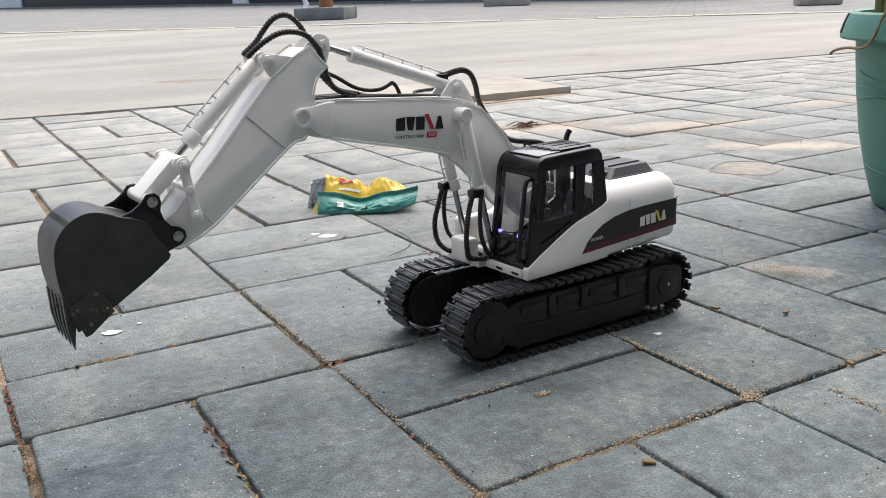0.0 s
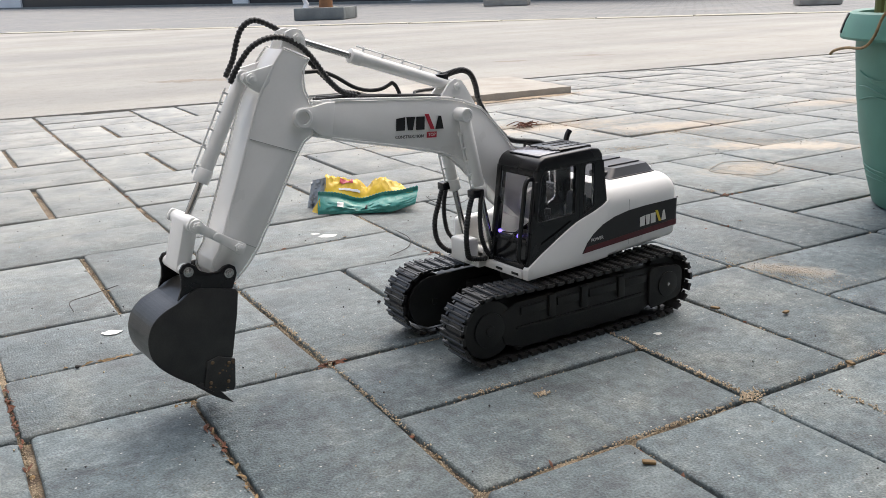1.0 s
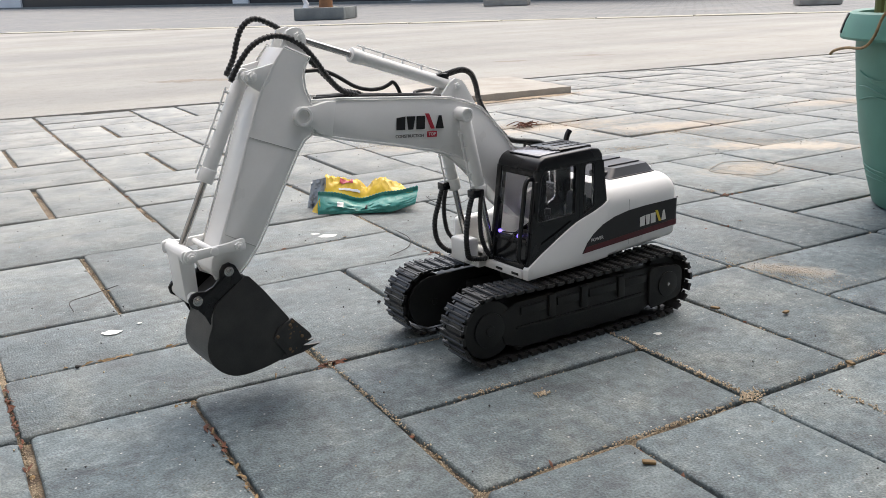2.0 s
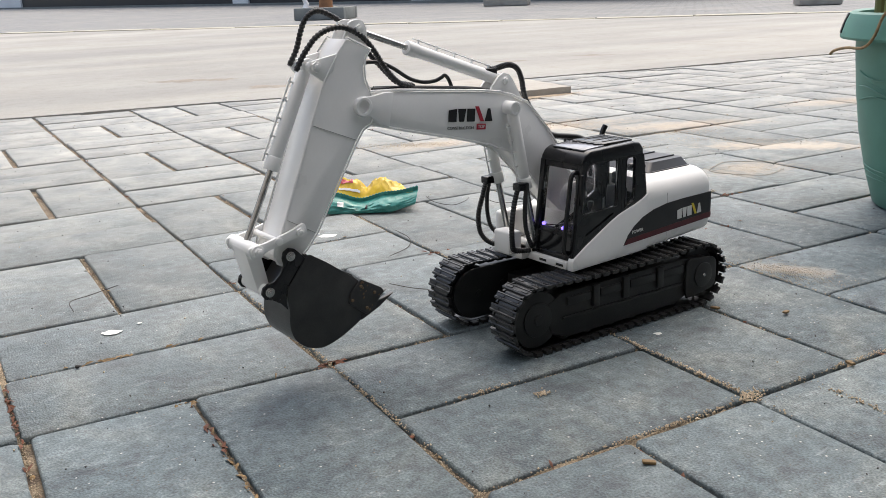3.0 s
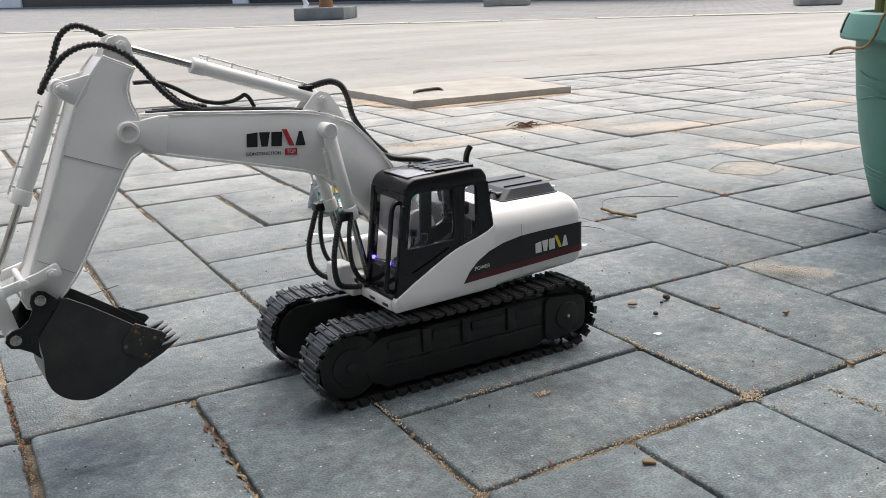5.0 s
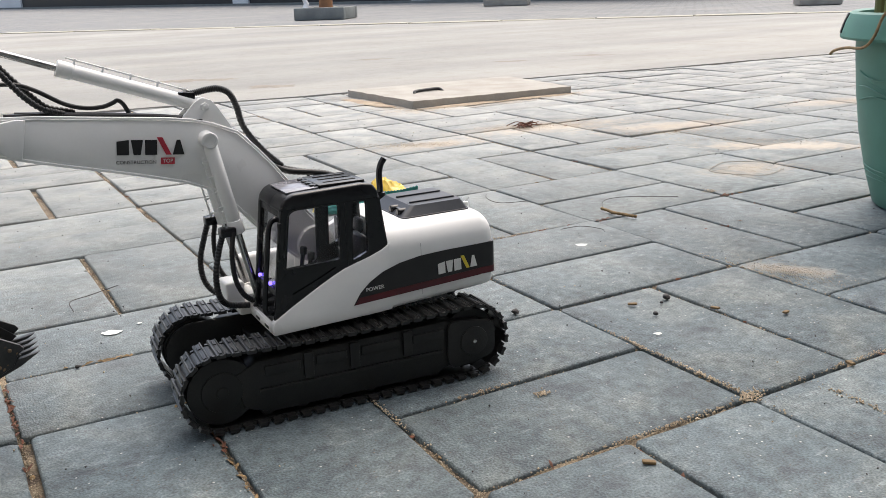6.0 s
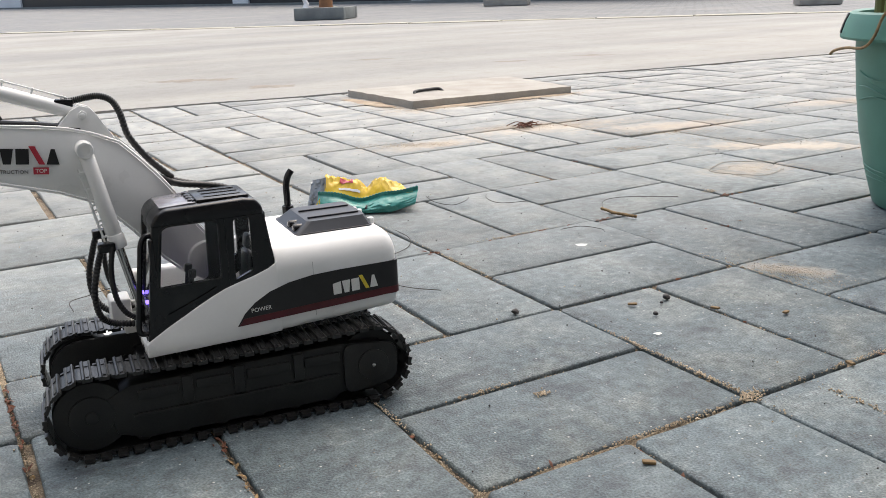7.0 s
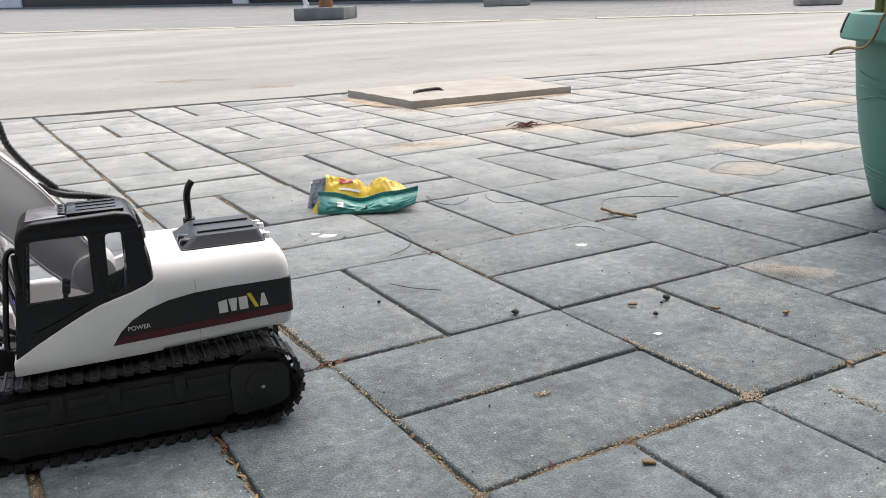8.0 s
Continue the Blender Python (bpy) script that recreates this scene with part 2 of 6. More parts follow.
def road_concrete():
    """Dusty pale concrete: greyer bands along the road, cloudy stains, fine grain."""
    m, n, l, b = nodes_of("dusty_road_concrete")
    geo = n.new("ShaderNodeNewGeometry")
    mp = n.new("ShaderNodeMapping")
    mp.inputs["Rotation"].default_value = (0, 0, 0.709)
    mp.inputs["Scale"].default_value = (0.10, 0.9, 1.0)
    l.new(geo.outputs["Position"], mp.inputs[0])
    out = None
    for vec, scale, detail, p0, p1, c0, c1 in ((mp.outputs[0], 1.0, 6, 0.38, 0.62, (0.70, 0.72, 0.74), (1.0, 1.0, 1.0)), (geo.outputs["Position"], 1.6, 8, 0.35, 0.65, (0.88, 0.87, 0.86), (1.0, 1.0, 1.0)),
                                               (geo.outputs["Position"], 14.0, 8, 0.25, 0.5, (0.90, 0.88, 0.86), (1.0, 1.0, 1.0)), (geo.outputs["Position"], 160.0, 3, 0.3, 0.7, (0.88, 0.88, 0.88), (1.05, 1.05, 1.05))):
        t = n.new("ShaderNodeTexNoise")
        t.inputs["Scale"].default_value, t.inputs["Detail"].default_value = scale, detail
        l.new(vec, t.inputs["Vector"])
        r = n.new("ShaderNodeValToRGB")
        r.color_ramp.elements[0].position, r.color_ramp.elements[1].position = p0, p1
        r.color_ramp.elements[0].color, r.color_ramp.elements[1].color = rgba(c0), rgba(c1)
        l.new(t.outputs["Fac"], r.inputs[0])
        x = n.new("ShaderNodeMix")
        x.data_type, x.blend_type = "RGBA", "MULTIPLY"
        x.inputs[0].default_value = 1.0
        if out is None:
            x.inputs[6].default_value = (0.405, 0.388, 0.345, 1)
        else:
            l.new(out, x.inputs[6])
        l.new(r.outputs[0], x.inputs[7])
        out = x.outputs[2]
    l.new(out, b.inputs["Base Color"])
    b.inputs["Roughness"].default_value = 0.9
    bp = n.new("ShaderNodeBump")
    bp.inputs["Strength"].default_value, bp.inputs["Distance"].default_value = 0.3, 0.002
    l.new(t.outputs["Fac"], bp.inputs["Height"])
    l.new(bp.outputs[0], b.inputs["Normal"])
    return m


CONCRETE = road_concrete()


def far_paving():
    """Small grey setts of the pavement across the road."""
    m, n, l, b = nodes_of("far_setts")
    tc = n.new("ShaderNodeTexCoord")
    br = n.new("ShaderNodeTexBrick")
    br.inputs["Scale"].default_value = 3.0
    br.inputs["Mortar Size"].default_value = 0.02
    br.inputs["Color1"].default_value, br.inputs["Color2"].default_value = (0.20, 0.205, 0.205, 1), (0.26, 0.26, 0.25, 1)
    br.inputs["Mortar"].default_value = (0.12, 0.115, 0.105, 1)
    l.new(tc.outputs["Object"], br.inputs["Vector"])
    ns = n.new("ShaderNodeTexNoise")
    ns.inputs["Scale"].default_value, ns.inputs["Detail"].default_value = 1.4, 6
    l.new(tc.outputs["Object"], ns.inputs["Vector"])
    mx = n.new("ShaderNodeMix")
    mx.data_type = "RGBA"
    rg = n.new("ShaderNodeMapRange")
    rg.inputs[1].default_value, rg.inputs[2].default_value, rg.inputs[4].default_value = 0.4, 0.75, 0.6
    l.new(ns.outputs["Fac"], rg.inputs[0])
    l.new(rg.outputs[0], mx.inputs[0])
    l.new(br.outputs["Color"], mx.inputs[6])
    mx.inputs[7].default_value = (0.31, 0.295, 0.26, 1)
    l.new(mx.outputs[2], b.inputs["Base Color"])
    b.inputs["Roughness"].default_value = 0.9
    return m


FARPAVE = far_paving()


# ---- building helpers ----
def finish(bm, name, material, smooth=35):
    me = bpy.data.meshes.new(name)
    bmesh.ops.recalc_face_normals(bm, faces=bm.faces[:])
    bm.to_mesh(me)
    bm.free()
    for mt in (material if isinstance(material, (list, tuple)) else [material]):
        me.materials.append(mt)
    if smooth:
        for p in me.polygons:
            p.use_smooth = True
        me.set_sharp_from_angle(angle=radians(smooth))
    return me


def part(name, bm, material, parent, label="", m=None, smooth=35):
    ob = new(name, finish(bm, name, material, smooth))
    ob.parent = parent
    if m is not None:
        ob.matrix_basis = m
    if label:
        ob["label"] = label
    return ob


def thing(name, label, category, m=None, group="", kind=""):
    ob = new(name)
    ob.empty_display_size = 0.02
    if m is not None:
        ob.matrix_basis = m
    return tagged(ob, label, category, group, kind)


def solid(name, bm, material, label, category, m=None, group="", kind="", smooth=35):
    ob = new(name, finish(bm, name, material, smooth))
    if m is not None:
        ob.matrix_basis = m
    return tagged(ob, label, category, group, kind)


def join(*bms):
    out = bms[0]
    for other in bms[1:]:
        me = bpy.data.meshes.new("tmp")
        other.to_mesh(me)
        other.free()
        out.from_mesh(me)
        bpy.data.meshes.remove(me)
    return out


def soften(bm, r, segments=2, angle=30):
    if r > 0:
        edges = [e for e in bm.edges if len(e.link_faces) == 2 and e.calc_face_angle(0) > radians(angle)]
        bmesh.ops.bevel(bm, geom=edges, offset=r, segments=segments, profile=0.5, affect="EDGES", clamp_overlap=True)
    return bm


def box(x0, x1, y0, y1, z0, z1, r=0.0, segments=2):
    bm = bmesh.new()
    m = Matrix.LocRotScale(((x0 + x1) / 2, (y0 + y1) / 2, (z0 + z1) / 2), None, (x1 - x0, y1 - y0, z1 - z0))
    bmesh.ops.create_cube(bm, size=1.0, matrix=m)
    return soften(bm, r, segments)


def prism(outline, y0, y1, r=0.0, segments=2):
    """An outline in x and z, drawn out from y0 to y1."""
    bm = bmesh.new()
    a = [bm.verts.new((x, y0, z)) for x, z in outline]
    c = [bm.verts.new((x, y1, z)) for x, z in outline]
    bm.faces.new(a)
    bm.faces.new(c[::-1])
    for i in range(len(a)):
        j = (i + 1) % len(a)
        bm.faces.new((a[i], c[i], c[j], a[j]))
    bmesh.ops.recalc_face_normals(bm, faces=bm.faces[:])
    return soften(bm, r, segments, 20)


def slab(outline, z0, z1, r=0.0):
    """An outline in x and y, drawn out from z0 to z1."""
    bm = bmesh.new()
    a = [bm.verts.new((x, y, z0)) for x, y in outline]
    c = [bm.verts.new((x, y, z1)) for x, y in outline]
    bm.faces.new(a[::-1])
    bm.faces.new(c)
    for i in range(len(a)):
        j = (i + 1) % len(a)
        bm.faces.new((a[i], a[j], c[j], c[i]))
    return soften(bm, r, 2, 20)


def rod(p, q, r, seg=20, r2=None, bevel=0.0):
    p, q = Vector(p), Vector(q)
    d = q - p
    bm = bmesh.new()
    m = Matrix.Translation((p + q) / 2) @ d.to_track_quat("Z", "Y").to_matrix().to_4x4()
    bmesh.ops.create_cone(bm, cap_ends=True, segments=seg, radius1=r, radius2=r if r2 is None else r2, depth=d.length, matrix=m)
    return soften(bm, bevel, 2, 60)


def pin(x, z, y0, y1, r, seg=20, bevel=0.0008):
    return rod((x, y0, z), (x, y1, z), r, seg, None, bevel)


def nut(x, z, y0, y1, r=0.0045):
    return join(rod((x, y0, z), (x, y1, z), r, 6, None, 0.0006), pin(x, z, min(y0, y1), max(y0, y1) + 0.0012, r * 0.5, 12, 0.0004))


def smooth_path(pts, n):
    """n + 1 points on a smooth curve through pts."""
    pts = [Vector(p) for p in pts]
    out = []
    for k in range(n + 1):
        s = k / n * (len(pts) - 1)
        i = min(int(s), len(pts) - 2)
        f = s - i
        p1, p2 = pts[i], pts[i + 1]
        p0 = pts[i - 1] if i > 0 else p1 * 2 - p2
        p3 = pts[i + 2] if i + 2 < len(pts) else p2 * 2 - p1
        out.append(0.5 * ((2 * p1) + (p2 - p0) * f + (2 * p0 - 5 * p1 + 4 * p2 - p3) * f * f + (3 * p1 - p0 - 3 * p2 + p3) * f ** 3))
    return out


def tube(pts, r, n=40, seg=10, ribs=0.0, radii=None):
    """A tube along a smooth curve; ribs: how far every second ring stands out."""
    path = smooth_path(pts, n)
    bm = bmesh.new()
    rings = []
    up = Vector((0.1, 0.95, 0.3)).normalized()
    for i, p in enumerate(path):
        d = (path[min(i + 1, n)] - path[max(i - 1, 0)]).normalized()
        s = d.cross(up).normalized()
        u = s.cross(d)
        rr = (radii(i / n) if radii else r) + (ribs if i % 2 else 0.0)
        rings.append([bm.verts.new(p + (s * math.cos(a) + u * math.sin(a)) * rr) for a in (math.tau * k / seg for k in range(seg))])
    for a, c in zip(rings, rings[1:]):
        for k in range(seg):
            bm.faces.new((a[k], a[(k + 1) % seg], c[(k + 1) % seg], c[k]))
    bm.faces.new(rings[0][::-1])
    bm.faces.new(rings[-1])
    return bm


def rounded(pts, r, n=4):
    """The outline pts with its corners rounded by radius r (or a list of radii)."""
    out = []
    k = len(pts)
    for i in range(k):
        p, a, c = Vector(pts[i]), Vector(pts[i - 1]), Vector(pts[(i + 1) % k])
        rr = r[i] if isinstance(r, (list, tuple)) else r
        if rr <= 0:
            out.append(tuple(p))
            continue
        e, f = (a - p), (c - p)
        rr = min(rr, e.length * 0.45, f.length * 0.45)
        q0, q1 = p + e.normalized() * rr, p + f.normalized() * rr
        for j in range(n + 1):
            t = j / n
            out.append(tuple(q0 * (1 - t) ** 2 + p * 2 * t * (1 - t) + q1 * t * t))
    return out


def lettering(text, size, material, name, parent, m, label=""):
    """A line of raised letters in Blender's own font."""
    cu = bpy.data.curves.new(name, "FONT")
    cu.body, cu.size, cu.extrude = text, size, 0.0002
    cu.align_x, cu.align_y = "CENTER", "CENTER"
    tmp = bpy.data.objects.new(name, cu)
    scene.collection.objects.link(tmp)
    me = bpy.data.meshes.new_from_object(tmp.evaluated_get(bpy.context.evaluated_depsgraph_get()))
    bpy.data.objects.remove(tmp)
    bpy.data.curves.remove(cu)
    me.materials.clear()
    me.materials.append(material)
    ob = new(name, me)
    ob.parent = parent
    ob.matrix_basis = m
    if label:
        ob["label"] = label
    return ob

# ---- the setting ----
SIDE = 0.32          # two pavers side by side make a square of this size
KERB_A, KERB_B = Vector((0.662, 11.405)), Vector((8.134, 4.997))
KERB_D = (KERB_B - KERB_A).normalized()
KERB_N = Vector((-KERB_D.y, KERB_D.x))      # away from the road


def edge_y(x):
    """The line on which the pavers end at the road."""
    return 2.62 - 0.135 * x + 0.012 * x * x * 0.35


def sheet(outline, z):
    bm = bmesh.new()
    bm.faces.new([bm.verts.new((x, y, z)) for x, y in outline])
    return bm


solid("ground", sheet([(-900, -900), (900, -900), (900, 900), (-900, 900)], -0.06), EARTH, "bare sandy ground running to the horizon", "ground",
      kind="structure", smooth=0)


def bed_z(x, y):
    """How high the sand stands in the joints."""
    return -0.0072 + 0.0050 * noise.noise(Vector((x * 5.0, y * 5.0, 3.0))) + 0.0020 * noise.noise(Vector((x * 19.0, y * 19.0, 7.0)))


def sand_bed():
    rnd = random.Random(4)
    bm = bmesh.new()
    nx, ny = 300, 180
    x0, x1, y0, y1 = -3.4, 7.0, -2.4, 3.0
    vs = [[bm.verts.new((x0 + (x1 - x0) * i / nx, y0 + (y1 - y0) * j / ny, bed_z(x0 + (x1 - x0) * i / nx, y0 + (y1 - y0) * j / ny) + rnd.uniform(-0.0008, 0.0008))) for i in range(nx + 1)] for j in range(ny + 1)]
    for j in range(ny):
        for i in range(nx):
            bm.faces.new((vs[j][i], vs[j][i + 1], vs[j + 1][i + 1], vs[j + 1][i]))
    return bm


pavement = thing("pavement", "pavement of blue-grey concrete pavers with sandy joints", "pavement", kind="structure")
part("sand_bed", sand_bed(), SAND, pavement, "brown sand in the joints")


def road_slab():
    """The road from the ragged edge of the pavers to the kerb."""
    rnd = random.Random(8)
    bm = bmesh.new()
    n = 170
    low, top, far = [], [], []
    for k in range(n + 1):
        f = k / n
        x = -5.5 + 15 * f
        y = edge_y(x) + rnd.uniform(-0.006, 0.006) + 0.012 * math.sin(x * 5.1) * math.sin(x * 1.7)
        q = KERB_A + KERB_D * (-22 + 35.0 * f)
        low.append(bm.verts.new((x, y - 0.003, -0.02)))
        top.append(bm.verts.new((x, y, 0.0035)))
        far.append(bm.verts.new((q.x, q.y, 0.0)))
    for i in range(n):
        bm.faces.new((low[i], low[i + 1], top[i + 1], top[i]))
        bm.faces.new((top[i], top[i + 1], far[i + 1], far[i]))
    return bm


solid("road", road_slab(), CONCRETE, "pale dusty concrete road with a ragged edge", "road", kind="structure", smooth=0)


def strip(a, b, off0, off1, z0, z1, r=0.0):
    p = [a + KERB_N * off0, b + KERB_N * off0, b + KERB_N * off1, a + KERB_N * off1]
    return slab([(v.x, v.y) for v in p], z0, z1, r)


KA, KB = KERB_A - KERB_D * 30, KERB_B + KERB_D * 14
kerb = thing("kerb", "low worn kerb of pale stone along the road", "kerb", kind="structure")
for k in range(44):
    a = KA + KERB_D * (k * 1.0 + 0.01)
    part("kerbstone", strip(a, a + KERB_D * 0.98, -0.10 + 0.03 * math.sin(k * 2.3), 0.14, -0.03, 0.007 + 0.002 * math.sin(k * 1.7), 0.003), KERB, kerb)
solid("far_pavement", strip(KA, KB, 0.14, 60, -0.05, 0.006), FARPAVE, "grey paved strip across the road", "pavement", kind="structure", smooth=0)

# the dark wall with white piers at the far side
WALL_A, WALL_B = Vector((3.56, 35.98)), Vector((9.65, 17.74))
WALL_D = (WALL_B - WALL_A).normalized()
WALL_N = Vector((WALL_D.y, -WALL_D.x)) * -1


def wall_piece(s0, s1, depth0, depth1, z0, z1, r=0.02):
    a, b = WALL_A + WALL_D * s0, WALL_A + WALL_D * s1
    p = [a + WALL_N * depth0, b + WALL_N * depth0, b + WALL_N * depth1, a + WALL_N * depth1]
    return slab([(v.x, v.y) for v in p], z0, z1, r)


far_wall = thing("wall_north", "low dark tiled wall with white rendered piers", "wall", kind="structure")


part("wall_body", wall_piece(-14, 27, 0.06, 0.5, 0, 3.2), DARKWALL, far_wall, "dark glossy tile cladding")
for s0, s1 in ((-9.0, -0.09), (12.55, 13.22), (19.20, 19.78)):
    part("pier", wall_piece(s0, s1, 0.0, 0.3, 0, 3.2), WHITEWALL, far_wall, "white rendered pier")
part("plinth", wall_piece(-14, 27, -0.16, 0.04, 0, 0.06), STONE, far_wall, "grey plinth")

planter = thing("tree_surround", "low grey concrete surround with a trunk standing in it", "planter", pose(4.46, 10.45, 0.010, 0, 0, -40))
PW = 0.33
for x0, x1, y0, y1 in ((-PW, PW, -PW, -PW + 0.1), (-PW, PW, PW - 0.1, PW), (-PW, -PW + 0.1, -PW + 0.103, PW - 0.103), (PW - 0.1, PW, -PW + 0.103, PW - 0.103)):
    part("side_wall", box(x0, x1, y0, y1, 0, 0.15, 0.012), STONE, planter)
part("soil", box(-PW + 0.1, PW - 0.1, -PW + 0.1, PW - 0.1, 0, 0.09), EARTH, planter, "dry soil")
bare_tree = thing("bare_tree", "bare tree with an orange-brown trunk in a concrete surround", "tree", pose(4.46, 10.45, 0.11))
part("trunk", tube([(0, 0, 0), (0.01, 0, 0.5), (-0.01, 0.01, 1.4), (0.03, 0, 2.6), (0.0, 0.03, 4.2)], 0.09, 30, 14, radii=lambda f: 0.09 - 0.04 * f), TRUNK, bare_tree)
solid("rag", tube([(0, 0, 0), (0.03, 0.02, 0.09), (0.0, 0.03, 0.17), (0.02, 0, 0.26)], 0.05, 12, 8, radii=lambda f: 0.05 * (1.05 - f)), WHITEWALL,
      "crumpled white bag lying on the concrete surround", "bag", pose(4.20, 10.52, 0.116))
for (bx, by, w, d, h) in ((8.6, 12.4, 0.75, 0.5, 0.30), (9.36, 6.78, 0.5, 0.4, 0.22)):
    solid("concrete_block", box(-w / 2, w / 2, -d / 2, d / 2, 0, h, 0.02), COVER, "weathered concrete block on the far pavement", "block",
          pose(bx, by, 0.010, 0, 0, -40), group="blocks on the far pavement")

# unseen house front and canopy behind the camera, added to block some sky
house = thing("house_front", "unseen rendered house front with a canopy, added behind the viewer for shade", "house", kind="structure")
part("wall", box(-9, 9, -4.5, -4.2, -0.05, 4.2, 0.01), HOUSEWALL, house)
part("canopy", box(-9, 9, -4.2, -1.9, 2.9, 3.1, 0.02), HOUSEWALL, house, "flat canopy slab added to block sky light")

# side wall added out of view to darken the left-hand pavers
solid("wall_west", box(-1.8, -1.6, -4.2, 1.5, -0.05, 2.89, 0.01), HOUSEWALL, "plain rendered side wall, added out of view to shade the pavers", "wall", kind="structure")

# its unseen counterpart, added to dim the near right-hand pavers
solid("wall_east", box(1.75, 1.95, -4.2, -0.45, -0.05, 2.89, 0.01), HOUSEWALL, "plain rendered side wall, added out of view to shade the pavers", "wall", kind="structure")

# concrete access cover with its iron handle
cover = thing("access_cover", "rough concrete access cover with chipped edges and an iron handle", "access cover", pose(1.1, 1.87, 0.0, 0, 0, -3))


def cover_slab():
    rnd = random.Random(3)
    pts = []
    for (x, y), (u, v) in zip(((0.02, 0), (0.67, 0), (0.69, 0.50), (-0.03, 0.50)), ((0.67, 0), (0.69, 0.50), (-0.03, 0.50), (0.02, 0))):
        for k in range(16):
            f = k / 16
            pts.append((x + (u - x) * f + rnd.uniform(-0.006, 0.006), y + (v - y) * f + rnd.uniform(-0.006, 0.006)))
    return slab(pts, -0.005, 0.024, 0.003)


part("slab", cover_slab(), COVER, cover)
part("handle", tube([(0.12, 0.20, 0.020), (0.13, 0.215, 0.030), (0.20, 0.235, 0.031), (0.235, 0.235, 0.030), (0.245, 0.22, 0.021)], 0.006, 24, 8), DARK, cover, "bent iron bar")

# ---- plant pot ----
POT = Vector((1.21, 0.02, 0.0))
pot = thing("plant_pot", "tall green plastic plant pot with a rolled rim", "plant pot", pose(POT.x, POT.y, 0))


def lathe(profile, seg=64):
    bm = bmesh.new()
    rings = [[bm.verts.new((r * math.cos(a), r * math.sin(a), z)) for a in (math.tau * k / seg for k in range(seg))] for r, z in profile]
    for a, c in zip(rings, rings[1:]):
        for k in range(seg):
            bm.faces.new((a[k], a[(k + 1) % seg], c[(k + 1) % seg], c[k]))
    bm.faces.new(rings[0][::-1])
    return bm


part("body", lathe([(0.128, 0.0), (0.133, 0.004), (0.150, 0.06), (0.166, 0.13), (0.176, 0.20), (0.182, 0.26), (0.185, 0.30), (0.178, 0.30), (0.172, 0.24)]), GREENPOT, pot)
part("rim", lathe([(0.186, 0.296), (0.209, 0.293), (0.2105, 0.297), (0.2045, 0.32), (0.198, 0.335), (0.192, 0.3385), (0.184, 0.336), (0.183, 0.305), (0.186, 0.2965)]), GREENPOT, pot,
     "flared green rim")


def rim_band(a0, a1, steps=8):
    """A curved strip that hugs the rim between two angles in degrees."""
    bm = bmesh.new()
    prof = ((0.2110, 0.302), (0.2060, 0.320), (0.1995, 0.335), (0.1965, 0.334), (0.2010, 0.318), (0.2065, 0.302))
    rings = [[bm.verts.new((r * math.cos(math.radians(a)), r * math.sin(math.radians(a)), z)) for r, z in prof] for a in (a0 + (a1 - a0) * k / steps for k in range(steps + 1))]
    for p, q in zip(rings, rings[1:]):
        for k in range(6):
            bm.faces.new((p[k], p[(k + 1) % 6], q[(k + 1) % 6], q[k]))
    bm.faces.new(rings[0][::-1])
    bm.faces.new(rings[-1])
    return bm


part("rim_slot", rim_band(118, 134), DARK, pot, "dark slot in the rim")
part("earth", lathe([(0.176, 0.29), (0.09, 0.302), (0.001, 0.305)]), EARTH, pot, "dry potting soil")
for k in range(3):
    zz = 0.05 + 0.012 * k
    part("raised_line", tube([(0.1485 * math.cos(a) * (1 + k * 0.022), 0.1485 * math.sin(a) * (1 + k * 0.022), zz + 0.004 * math.sin(a * 3 + k)) for a in [math.pi * (0.75 + 0.06 * i) for i in range(9)]], 0.0010, 40, 6), GREENPOT, pot)
for k in range(4):
    rr = 0.1775 + 0.0035 * (k % 2)
    part("raised_line", tube([(rr * math.cos(a), rr * math.sin(a), 0.19 + 0.016 * k + 0.010 * math.sin(a * 5 + k)) for a in [math.pi * (0.80 + 0.05 * i) for i in range(11)]], 0.0012, 40, 6), GREENPOT, pot)
solid("twine", tube([(-0.165, 0.026, 0.335), (-0.186, 0.029, 0.344), (-0.203, 0.033, 0.334), (-0.212, 0.040, 0.302), (-0.206, 0.062, 0.284), (-0.168, 0.122, 0.279), (-0.132, 0.172, 0.270), (-0.116, 0.192, 0.262)], 0.0022, 60, 8, 0.0005), TWINE,
      "piece of brown twine hanging over the pot's rim", "twine", pose(POT.x, POT.y, 0))
plant = thing("potted_plant", "thick green stems growing from the pot", "plant", pose(POT.x, POT.y, 0.295))
for k, (px_, py_, lx) in enumerate(((-0.085, 0.118, -0.02), (-0.110, 0.085, 0.0), (-0.060, 0.095, 0.03), (-0.130, 0.040, -0.01))):
    part("stem", tube([(px_, py_, 0), (px_ + lx * 0.4, py_, 0.1), (px_ + lx, py_ + 0.02, 0.24), (px_ + lx * 2, py_ + 0.03, 0.42)], 0.012, 16, 10, radii=lambda f: 0.013 - 0.006 * f), STEM, plant)
    for j in range(5):
        a = k * 1.7 + j * 1.3
        part("leaf", slab([(0, -0.004), (0.05, -0.022), (0.11, -0.016), (0.16, 0), (0.11, 0.016), (0.05, 0.022), (0, 0.004)], 0, 0.0012), GREENLEAF, plant,
             m=pose(px_ + lx * 1.6, py_ + 0.025, 0.26 + 0.03 * j, 10, -25 - 8 * j, math.degrees(a)))

# ---- snack bag ----
bag = thing("snack_bag", "crumpled teal and yellow foil snack bag lying on the pavers", "snack bag", pose(0.358, 0.642, 0.0, 0, 0, -29))


